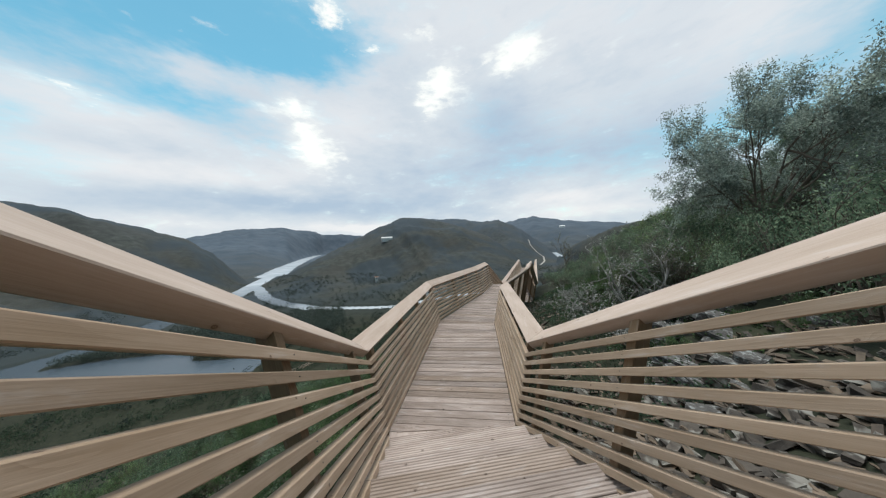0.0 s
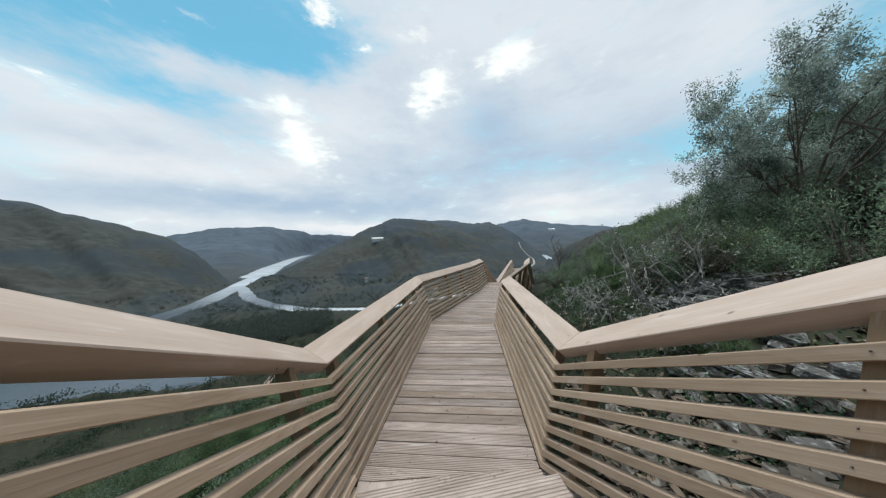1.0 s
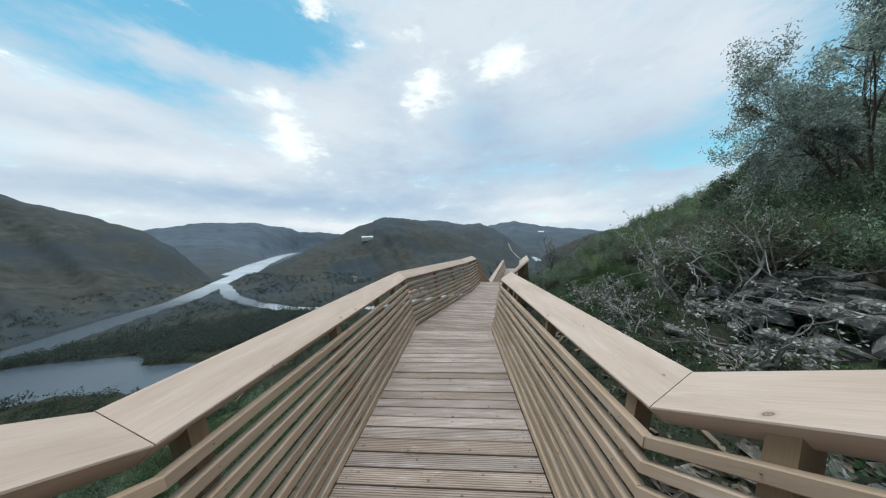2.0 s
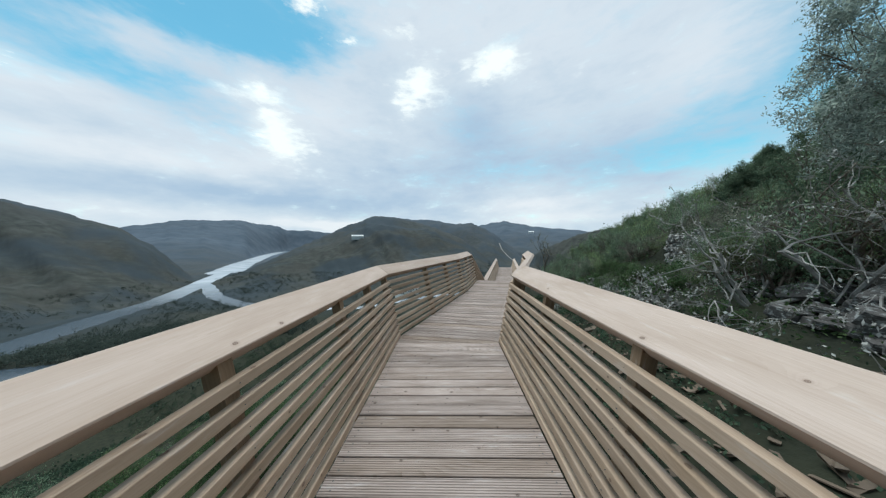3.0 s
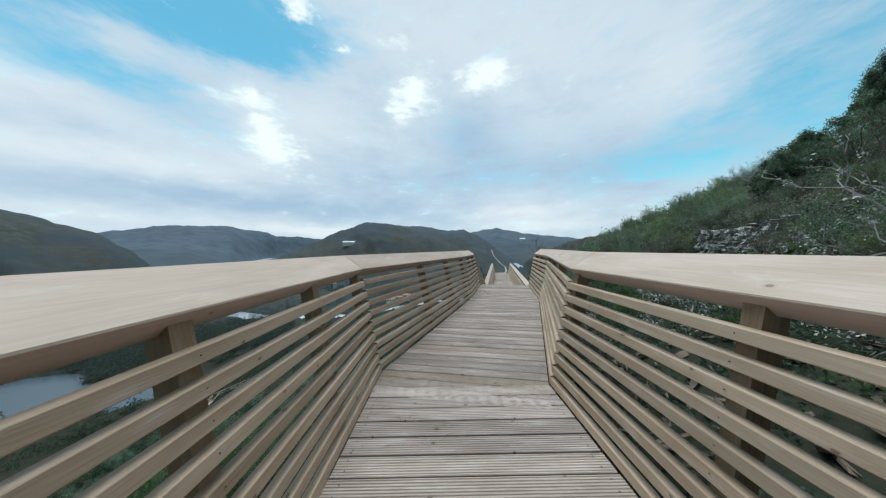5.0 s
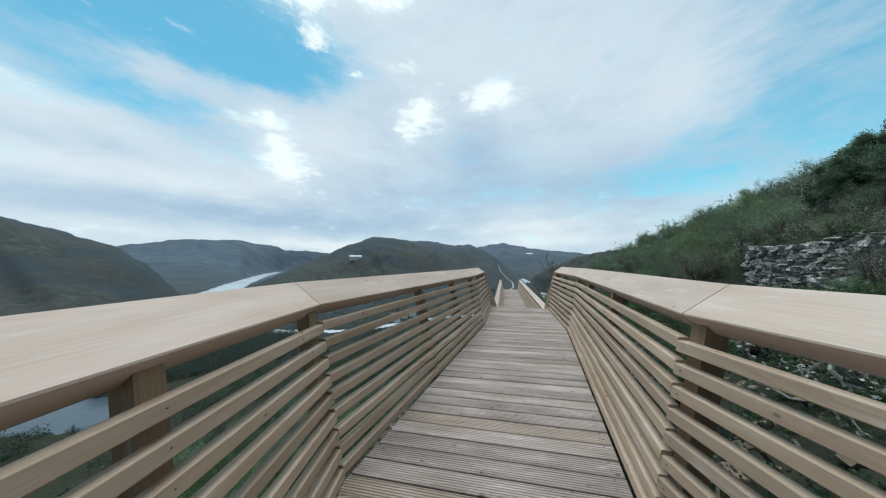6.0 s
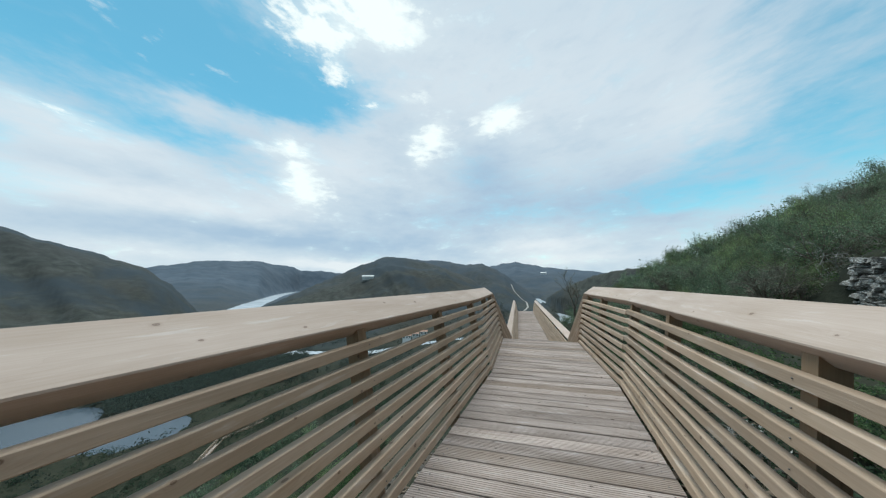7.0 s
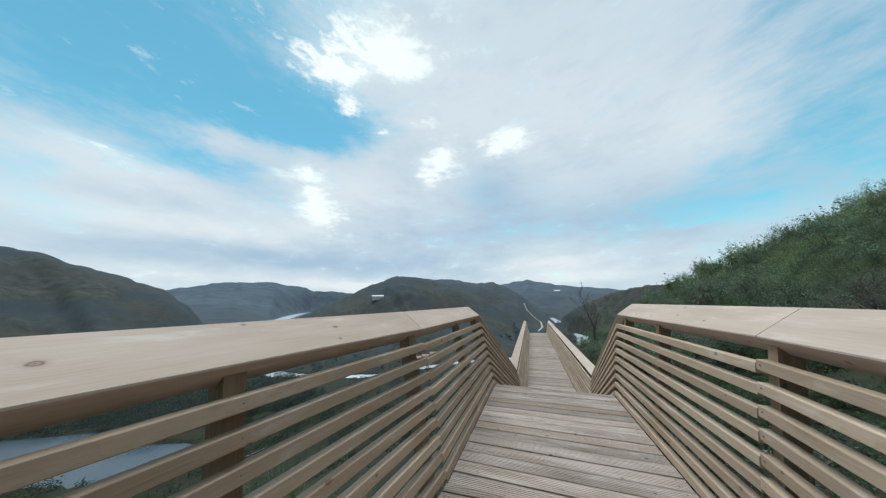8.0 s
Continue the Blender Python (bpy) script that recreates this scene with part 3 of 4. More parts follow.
def dist_to_line(x, y, pts):
    best = np.full(x.shape, 1e9)
    for (ax, ay), (bx, by) in zip(pts[:-1], pts[1:]):
        dx, dy = bx - ax, by - ay
        t = np.clip(((x - ax) * dx + (y - ay) * dy) / (dx * dx + dy * dy), 0, 1)
        best = np.minimum(best, np.hypot(x - ax - t * dx, y - ay - t * dy))
    return best


def fbm(x, y, size, octaves=4):
    return np.array([noise.fractal(Vector((a / size, b / size, 3.7)), 1.0, 2.0, octaves) for a, b in zip(x.ravel(), y.ravel())]).reshape(x.shape)


GY = (-30, -3, 0, 4.5, 10, 15, 19, 38, 60)
GZ = (7.5, 3.0, 1.5, -0.75, -1.0, -1.4, -2.9, -5.2, -9.0)
GX = [p[0] for p in NODES]
GXY = [p[1] for p in NODES]


WALL_X, WALL_Y = (7.0, 8.4, 9.5), (11.0, 12.6, 14.6)


# the foot of the hillside bears away from the walkway beyond its end
FOOT_Y, FOOT_X = GXY + [60, 170], GX + [19, 88]


def near_slope(x, y):
    xc = np.interp(y, FOOT_Y, FOOT_X)
    z0 = np.interp(y, GY, GZ)
    z0 = np.where(y > 60, -9.0 - 0.23 * (y - 60), z0)
    z0 = np.where(y < -30, 7.5 - 0.2 * (y + 30), z0)
    dx = x - xc
    left = np.where(dx < 0, 0.5 * np.maximum(dx, -18) + 0.36 * np.minimum(dx + 18, 0), 0)
    right = np.where(dx > 0, 0.36 * np.minimum(dx, 140) + 0.10 * np.clip(dx - 7, 0, 10) - 0.2 * np.maximum(dx - 140, 0), 0)
    right = right + 0.08 * np.clip(dx - 3, 0, 14) * smooth((y - 13) / 9) * smooth((75 - y) / 30)
    # a terrace held up by the dry-stone wall
    side = x - np.interp(y, WALL_Y, WALL_X)
    window = smooth((y - 10.0) / 1.2) * smooth((15.6 - y) / 1.0)
    step = (-0.5 + 1.05 * smooth(side / 0.3 + 0.2)) * np.exp(-np.maximum(np.abs(side) - 0.6, 0) / 2.5) * window
    return z0 + left + right + step


CREST_N = [noise.fractal(Vector((k * 0.25, 0.5, 9.1)), 0.9, 2.0, 4) for k in range(1200)]


def crest_noise(a):
    """Small rises and dips along a ridge."""
    return np.interp(a * 4 + 600, np.arange(1200), CREST_N)


def ground_height(x, y, detail=True):
    r = np.hypot(x, y)
    az = np.degrees(np.arctan2(x, y))
    z = near_slope(x, y)
    n1 = fbm(x, y, 260.0, 5) if detail else 0
    n2 = fbm(x, y, 9.0, 4) if detail else 0
    n3 = fbm(x, y, 1.3, 3) if detail else 0
    z = z + n2 * 0.35 * np.clip(dist_to_line(x, y, NODES) / 4, 0.15, 1) + n3 * 0.07
    z = np.maximum(z, RIVER + 1.2 + 0.6 * n2)
    for name, rows in HILLS.items():
        rough = 0.45 if "far" in name else 1.25
        A = np.array(rows).T
        el = np.interp(az, A[0], A[1], left=-9, right=-9)
        dc, toe = np.interp(az, A[0], A[2]), np.interp(az, A[0], A[3])
        el = el + 0.22 * crest_noise(az * 0.9 + dc * 0.01) * np.clip(el + 2, 0, 1) if detail else el
        top = np.tan(np.radians(el)) * dc + 1.5
        up = (r - toe) / (dc - toe)
        h = RIVER + 1.0 + (top - RIVER - 1.0) * (0.35 * smooth(up) + 0.65 * np.clip(up, 0, 1)) - np.maximum(r - dc, 0) * 0.25
        rel = np.clip(up, 0, 1) * np.clip(1.02 - up, 0, 1) * 4
        if detail:
            h = h + rel * crest_noise(az * 0.30 + r * 0.008) * 0.07 * rough * np.maximum(top - RIVER, 0)
        h = h + rel * n1 * 0.17 * rough * np.maximum(top - RIVER, 0)
        h = np.where((az < A[0][0]) | (az > A[0][-1]) | (up < 0), -80, h)
        z = np.maximum(z, h)
    for pts, half in WATERS:
        d = dist_to_line(x, y, pts)
        z = np.where(z < RIVER + 25, np.minimum(z, RIVER - 2 + np.maximum(d - half, 0) * 1.4), z)
    return z


def build_ground():
    az = np.radians(np.concatenate([np.arange(-80, 80, 0.4), np.arange(80, 280, 2.0)]))
    rad = [0.3]
    while rad[-1] < 4700:
        rad.append(rad[-1] + max(0.3, rad[-1] * (0.014 if 170 < rad[-1] < 560 else 0.032)))
    rad = np.array(rad)
    R_, A_ = np.meshgrid(rad, az, indexing="ij")
    x, y = R_ * np.sin(A_) + 1.0, R_ * np.cos(A_) + 7.0
    z = ground_height(x, y)
    nr, na = x.shape
    verts = np.stack([x, y, z], -1).reshape(-1, 3)
    centre = len(verts)
    verts = np.vstack([verts, [[1.0, 7.0, float(z[0].mean())]]])
    q, k = np.meshgrid(np.arange(nr - 1), np.arange(na), indexing="ij")
    k2 = (k + 1) % na
    faces = np.stack([q * na + k, (q + 1) * na + k, (q + 1) * na + k2, q * na + k2], -1).reshape(-1, 4)
    cap = [(centre, int(a), int((a + 1) % na)) for a in range(na)]
    me = bpy.data.meshes.new("ground")
    me.from_pydata(verts.tolist(), [], faces.tolist() + cap)
    me.polygons.foreach_set("use_smooth", [True] * len(me.polygons))
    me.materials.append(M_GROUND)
    me.update()
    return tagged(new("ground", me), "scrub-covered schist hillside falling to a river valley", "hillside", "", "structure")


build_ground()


def build_water():
    bm = bmesh.new()
    bmesh.ops.create_circle(bm, cap_ends=True, segments=96, radius=4600)
    bmesh.ops.translate(bm, verts=bm.verts, vec=(0, 0, RIVER))
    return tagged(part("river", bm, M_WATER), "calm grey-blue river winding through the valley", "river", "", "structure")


build_water()

# ---- the walkway ----
stairs(0, "weathered grooved pine stairs between slatted railings", 19)
deck(1, "weathered grooved pine decking, grey and brown")
deck(2, "weathered grooved pine decking turning towards the valley", 1.0)
deck(3, "weathered grooved pine decking ending at a flight of stairs")
stairs(4, "grooved pine stairs leading down to a lower walkway", 11)
deck(5, "long lower boardwalk of grooved pine boards")
POSTS = {1: ((0.1, 0.35, 0.57, 0.74, 0.92), (0.04, 0.33, 0.61, 0.8, 0.99), (0.38, 0.68, 0.97), (0.5, 0.92)),
         -1: ((0.1, 0.35, 0.57, 0.79, 0.95), (0.04, 0.35, 0.67, 0.99), (0.36, 0.7, 0.99), (0.52, 0.92))}
for side in (1, -1):
    for i, posts in enumerate(POSTS[side]):
        railing(i, i + 1, side, posts)
    railing(4, 5, side, (0.06, 0.5))
    for k in range(5):
        railing(5, 6, side, [k / 5 + q for q in (0.005, 0.072, 0.138)], k / 5, (k + 1) / 5)


# ---- vegetation ----
def flat_mesh(name, verts, faces, material, smooth_shading=False):
    me = bpy.data.meshes.new(name)
    me.from_pydata(verts, [], faces)
    me.materials.append(material)
    if smooth_shading:
        me.polygons.foreach_set("use_smooth", [True] * len(me.polygons))
    me.update()
    return me


def leaf_quads(rng, centres, normals, length, width):
    """One small pointed leaf (a bent rhombus) at each centre."""
    n = len(centres)
    along = rng.normal(size=(n, 3)) + normals
    along /= np.linalg.norm(along, axis=1)[:, None]
    across = np.cross(along, rng.normal(size=(n, 3)))
    across /= np.linalg.norm(across, axis=1)[:, None] + 1e-9
    ln = (length * rng.uniform(0.6, 1.3, n))[:, None]
    wd = (width * rng.uniform(0.6, 1.3, n))[:, None]
    v = np.stack([centres - along * ln / 2, centres + across * wd / 2, centres + along * ln / 2, centres - across * wd / 2], 1).reshape(-1, 3)
    f = np.arange(4 * n).reshape(n, 4)
    return v, f


def tuft(rng, n):
    v = rng.normal(size=(n, 3))
    return v / np.linalg.norm(v, axis=1)[:, None] * rng.uniform(0, 1, n)[:, None] ** 0.6


def tube(verts, faces, pts, radii, sides=5):
    """A tapered, bent limb appended to verts and faces."""
    base = len(verts)
    for k, (p, r) in enumerate(zip(pts, radii)):
        d = (pts[min(k + 1, len(pts) - 1)] - pts[max(k - 1, 0)])
        d = d / (np.linalg.norm(d) + 1e-9)
        u = np.cross(d, (0.31, 0.87, 0.38))
        u /= np.linalg.norm(u) + 1e-9
        w = np.cross(d, u)
        for q in range(sides):
            a = 2 * math.pi * q / sides
            verts.append(tuple(p + r * (math.cos(a) * u + math.sin(a) * w)))
    for k in range(len(pts) - 1):
        for q in range(sides):
            a, b = base + k * sides + q, base + k * sides + (q + 1) % sides
            faces.append((a, b, b + sides, a + sides))


def limb(rng, start, way, length, bend, steps=4):
    pts = [start]
    d = way / np.linalg.norm(way)
    for _ in range(steps):
        d = d + rng.normal(size=3) * bend
        d /= np.linalg.norm(d)
        pts.append(pts[-1] + d * length / steps)
    return pts, d


def grow(rng, start, way, length, radius, depth, verts, faces, tips, spread=0.7, bend=0.16, lift=0.12):
    """Limbs that fork; the ends of the last ones go into tips."""
    pts, d = limb(rng, start, way, length, bend)
    tube(verts, faces, pts, np.linspace(radius, radius * 0.55, len(pts)), 6 if depth > 2 else 4)
    if depth == 0:
        tips.extend(pts[1:])
        return
    if depth == 1:
        tips.append(pts[-1])
    for _ in range(rng.integers(2, 4) + (1 if depth > 2 else 0)):
        k = rng.integers(2, len(pts))
        w = d + rng.normal(size=3) * spread + np.array([0, 0, lift])
        grow(rng, pts[k], w, length * rng.uniform(0.55, 0.85), radius * 0.5, depth - 1, verts, faces, tips, spread, bend, lift)


def shrub(seed, height, width, material, stems=9, per_tip=16, leaf=(0.05, 0.02), upright=0.6, puff=0.10, depth=2, name="shrub", label="", category="shrub"):
    """A shrub: forked stems from one base and small leaves about their ends."""
    rng = np.random.default_rng(seed)
    verts, faces, tips = [], [], []
    for _ in range(stems):
        a = rng.uniform(0, 2 * math.pi)
        w = np.array([math.cos(a) * (1 - upright) * rng.uniform(0.3, 1.4), math.sin(a) * (1 - upright) * rng.uniform(0.3, 1.4), upright + 0.25])
        grow(rng, np.array([rng.normal() * 0.06, rng.normal() * 0.06, -0.1]), w, height * 0.42, 0.02 * height ** 0.5, depth, verts, faces, tips, 0.55)
    tips = np.array(tips)
    scale = np.array([width / max(np.ptp(tips[:, 0]), 0.1), width / max(np.ptp(tips[:, 1]), 0.1), height / max(tips[:, 2].max(), 0.1)])
    tips = tips * scale
    wood_v = [tuple(np.array(v) * scale) for v in verts]
    c = np.repeat(tips, per_tip, 0) + tuft(rng, len(tips) * per_tip) * puff * height * 1.5
    c = c[c[:, 2] > 0.02]
    v, f = leaf_quads(rng, c, np.tile([0, 0, 0.9], (len(c), 1)), *leaf)
    ob = tagged(new(name), label, category)
    for nm, me in (("trunk", flat_mesh("trunk", wood_v, faces, M_BARK)), ("foliage", flat_mesh("foliage", v.tolist(), f.tolist(), material))):
        new(nm, me).parent = ob
    return ob


def ground_at(x, y):
    xs, ys = np.array([float(x)]), np.array([float(y)])
    return float(ground_height(xs, ys)[0])


def off_path(x, y):
    return float(dist_to_line(np.array([x]), np.array([y]), NODES)[0])


def place(x, y, dz=-0.03, turn=None, size=1.0, lean=0.0):
    return Matrix.LocRotScale((x, y, ground_at(x, y) + dz), Euler((lean, 0, random.uniform(0, 6.28) if turn is None else turn)), None) @ Matrix.Scale(size, 4)


def put(ob, x, y, size=1.0, group=""):
    """A copy of a shrub or tree, standing on the ground."""
    m = place(x, y)
    c = copy_thing(ob, m)
    c.scale = (size, size, size * random.uniform(0.85, 1.15))
    if group:
        tagged(c, group=group)
    return c


KINDS = [
    shrub(1, 1.5, 1.7, M_LEAF, 9, 15, (0.060, 0.024), 0.5, 0.09, name="evergreen_shrub", label="dense dark green evergreen shrub on the slope"),
    shrub(2, 1.6, 1.5, M_LEAF_LIGHT, 12, 18, (0.042, 0.010), 0.85, 0.06, name="broom", label="upright light green broom on the slope", category="broom shrub"),
    shrub(3, 1.3, 1.6, M_HEATH, 12, 13, (0.045, 0.014), 0.75, 0.07, name="heath", label="brownish green heath shrub with upright twigs", category="heath shrub"),
    shrub(4, 1.7, 1.8, M_LEAF, 8, 14, (0.055, 0.018), 0.5, 0.10, name="leafy_shrub", label="grey-green leafy shrub on the slope"),
]
LOW = [
    shrub(11, 0.6, 1.0, M_SCRUB, 12, 8, (0.07, 0.012), 0.7, 0.09, name="low_shrub", label="low green scrub below the walkway", category="shrub"),
    shrub(12, 0.55, 1.1, M_SCRUB, 10, 9, (0.05, 0.018), 0.5, 0.10, name="low_shrub", label="low dark green scrub near the walkway", category="shrub"),
]
BUSHES = "shrubs on the hillside"
rng_place = random.Random(5)


def scatter(kinds, count, xr, yr, size, gap, group, keep=lambda x, y: True):
    done = 0
    for _ in range(count * 12):
        if done >= count:
            break
        x, y = rng_place.uniform(*xr), rng_place.uniform(*yr)
        k = rng_place.choice(kinds)
        z = rng_place.uniform(*size)
        if off_path(x, y) < gap + 0.5 * z or not keep(x, y):
            continue
        # only low growth between the walkway and the dry-stone wall
        if k not in LOW and 7.0 < y < 14.5 and 0 < x - np.interp(y, GXY, GX) < 4.4:
            continue
        put(k, x, y, z, group)
        done += 1


# the dry-stone wall stands in a clearing of low growth
def not_before_wall(x, y):
    return not (3.0 < x < 11.0 and 9.5 < y < 15.5)


# the rock ledge beside the walkway lies bare
def off_ledge(x, y):
    return not (2.0 < x < 5.2 and 4.6 < y < 7.2)


scatter(KINDS, 30, (2.6, 9), (4.5, 8.8), (0.55, 1.1), 1.7, BUSHES, off_ledge)
scatter(KINDS, 12, (2.6, 5.5), (5.6, 9.2), (0.5, 0.8), 1.75, BUSHES, off_ledge)
scatter(KINDS, 70, (8.5, 18), (16.5, 27), (0.7, 1.1), 2.2, BUSHES)
scatter(KINDS[:2], 40, (16, 34), (22, 40), (0.9, 1.5), 2.2, BUSHES)
scatter(KINDS, 110, (7, 26), (14, 34), (0.6, 1.15), 2.2, BUSHES, not_before_wall)
scatter(KINDS, 95, (10.5, 30), (3, 20), (0.6, 1.1), 2.2, BUSHES, not_before_wall)
scatter(KINDS, 60, (20, 60), (15, 70), (0.9, 1.6), 2.2, BUSHES, not_before_wall)
scatter(LOW, 34, (3.0, 8.5), (8.5, 15), (0.35, 0.6), 1.7, BUSHES)
scatter(KINDS[:2], 55, (-14, -2.2), (-1, 22), (0.45, 0.8), 1.8, BUSHES, lambda x, y: x < -3.2 or y < 14)
scatter(LOW, 60, (-9, -1.8), (-2, 20), (0.6, 1.2), 1.5, BUSHES)
scatter(KINDS[:2], 40, (-45, -12), (0, 60), (1.0, 2.2), 2.0, BUSHES)
scatter(KINDS, 36, (-4, 20), (20, 60), (0.8, 1.6), 2.0, BUSHES, lambda x, y: x < np.interp(y, GXY, GX) - 2 or x > np.interp(y, GXY, GX) + 2.2)
scatter(KINDS, 26, (2.7, 8), (4.2, 9.2), (0.35, 0.6), 1.75, BUSHES, off_ledge)
scatter(LOW, 20, (3.2, 5.8), (5.5, 14.5), (0.4, 0.7), 2.0, BUSHES)
scatter(LOW, 14, (5.2, 7.8), (9.5, 13.5), (0.3, 0.5), 1.35, BUSHES)
scatter(KINDS, 120, (8.5, 22), (14.5, 30), (0.45, 0.8), 2.2, BUSHES, not_before_wall)
scatter(KINDS[1:3], 60, (9.5, 22), (16, 30), (0.6, 1.0), 2.2, BUSHES, not_before_wall)
scatter(KINDS[:2] + LOW, 130, (-14, -2.0), (-2, 22), (0.5, 1.0), 1.7, BUSHES, lambda x, y: x < -3.0 or y < 13)
scatter(KINDS[:2], 60, (-28, -8), (2, 34), (0.8, 1.5), 2.0, BUSHES)
BUSHY = [
    shrub(15, 1.3, 1.6, M_SCRUB, 10, 20, (0.050, 0.022), 0.45, 0.10, name="bush", label="bushy mid-green shrub below the walkway"),
    shrub(16, 1.1, 1.5, M_SCRUB, 12, 18, (0.060, 0.016), 0.6, 0.10, name="feathery_shrub", label="feathery green shrub on the lower slope"),
]
scatter(BUSHY, 70, (-11, -1.7), (-1, 18), (0.6, 1.2), 1.5, BUSHES, lambda x, y: y < 7 or off_path(x, y) > 3.4)
scatter(BUSHY, 50, (-24, -8), (0, 28), (0.9, 1.6), 1.5, BUSHES)
scatter(BUSHY + LOW, 36, (4.4, 8.5), (14.5, 20.5), (0.35, 0.6), 1.4, BUSHES, lambda x, y: x < np.interp(y, WALL_Y, WALL_X) - 0.8)
scatter(KINDS + LOW, 46, (8.0, 13.5), (10.2, 16.5), (0.35, 0.65), 1.5, BUSHES, lambda x, y: x > np.interp(y, WALL_Y, WALL_X) + 0.45)
scatter(KINDS, 44, (12.5, 25), (9, 20), (0.7, 1.2), 1.5, BUSHES)
for ob in KINDS + LOW + BUSHY:
    ob.matrix_basis = place(rng_place.uniform(16, 24), rng_place.uniform(8, 16))


def tree(x, y, height, wide, spread, seed, material, label, per_tip=14, leaf=(0.07, 0.024), depth=4, limbs=4, lean=(0, 0), puff=0.16, bole=0.3, cone=0.0):
    rng = np.random.default_rng(seed)
    verts, faces, tips = [], [], []
    pts, d = limb(rng, np.array([0, 0, -0.3]), np.array([lean[0], lean[1], 1.0]), height * bole, 0.12)
    tube(verts, faces, pts, np.linspace(0.024 * height, 0.018 * height, len(pts)), 9)
    for k in range(limbs):
        a = 2 * math.pi * (k + rng.uniform(0, 0.6)) / limbs
        grow(rng, pts[-1 - k % 2], np.array([math.cos(a) * spread, math.sin(a) * spread, rng.uniform(0.6, 1.2)]), height * 0.27, 0.009 * height, depth - 1, verts, faces, tips, 0.62, 0.14, 0.10)
    tips = np.array(tips)
    s = np.array([wide / np.ptp(tips[:, 0]), wide / np.ptp(tips[:, 1]), height / tips[:, 2].max()])
    def shaped(p):
        """The crown's outline: narrower towards the top by cone."""
        p = np.array(p) * s
        p[..., :2] *= np.clip(1.0 + cone * (0.45 - p[..., 2:] / height), 0.25, 1.6)
        return p
    verts = [tuple(v) for v in shaped(verts)]
    tips = shaped(tips)
    c = np.repeat(tips, per_tip, 0) + tuft(rng, len(tips) * per_tip) * puff * 1.3
    v, f = leaf_quads(rng, c, np.tile([0, 0, 0.6], (len(c), 1)), *leaf)
    ob = tagged(new("tree"), label, "tree")
    new("trunk", flat_mesh("trunk", verts, faces, M_BARK, True)).parent = ob
    if per_tip:
        new("crown", flat_mesh("crown", v.tolist(), f.tolist(), material)).parent = ob
    ob.matrix_basis = Matrix.Translation((x, y, ground_at(x, y)))
    return ob


tree(7.1, 7.7, 4.15, 3.6, 0.9, 33, M_OLIVE, "grey-green olive tree with thin twigs above the stairs", 24, (0.062, 0.019), 5, 9, puff=0.13, bole=0.2)
tree(12.0, 14.3, 2.0, 1.3, 0.5, 26, M_LEAF, "small dark conical oak behind the dry-stone wall", 34, (0.06, 0.028), 4, 5, puff=0.12, cone=1.4)
tree(13.7, 14.6, 2.1, 1.7, 0.35, 27, M_LEAF, "tall dark evergreen oak above the dry-stone wall", 40, (0.06, 0.028), 4, 7, puff=0.13, cone=1.4)
tree(15.4, 14.0, 3.7, 2.3, 0.35, 29, M_LEAF, "tall pointed evergreen oak above the dry-stone wall", 40, (0.06, 0.028), 4, 8, puff=0.14, cone=1.4)
tree(24.0, 18.2, 3.3, 2.6, 0.8, 23, M_LEAF, "broad dark evergreen oak on the slope", 60, (0.08, 0.036), 4, 6, puff=0.2, cone=1.2)
tree(29.0, 19.8, 4.3, 3.2, 0.8, 24, M_LEAF_LIGHT, "light green evergreen tree on the upper slope", 60, (0.08, 0.036), 4, 6, puff=0.22, cone=1.2)
tree(13.5, 36.0, 6.0, 4.0, 0.7, 25, M_HEATH, "sparse dark tree beside the lower walkway", 4, (0.10, 0.03), 4, 4, puff=0.12)


# ---- rocks ----
def rough_block(seed, jitter=0.16):
    """A broken stone of unit size with chipped edges."""
    rng = random.Random(seed)
    bm = bmesh.new()
    bmesh.ops.create_cube(bm, size=1.0)
    bmesh.ops.bevel(bm, geom=list(bm.edges), offset=0.13, segments=1, affect="EDGES")
    for v in bm.verts:
        v.co += Vector((rng.uniform(-1, 1), rng.uniform(-1, 1), rng.uniform(-1, 1))) * jitter * 0.6
    me = bpy.data.meshes.new("stone")
    bm.to_mesh(me)
    bm.free()
    return me


def stones_of(material, seeds, jitter=0.16):
    out = []
    for q in seeds:
        me = rough_block(q, jitter)
        me.materials.append(material)
        out.append(me)
    return out


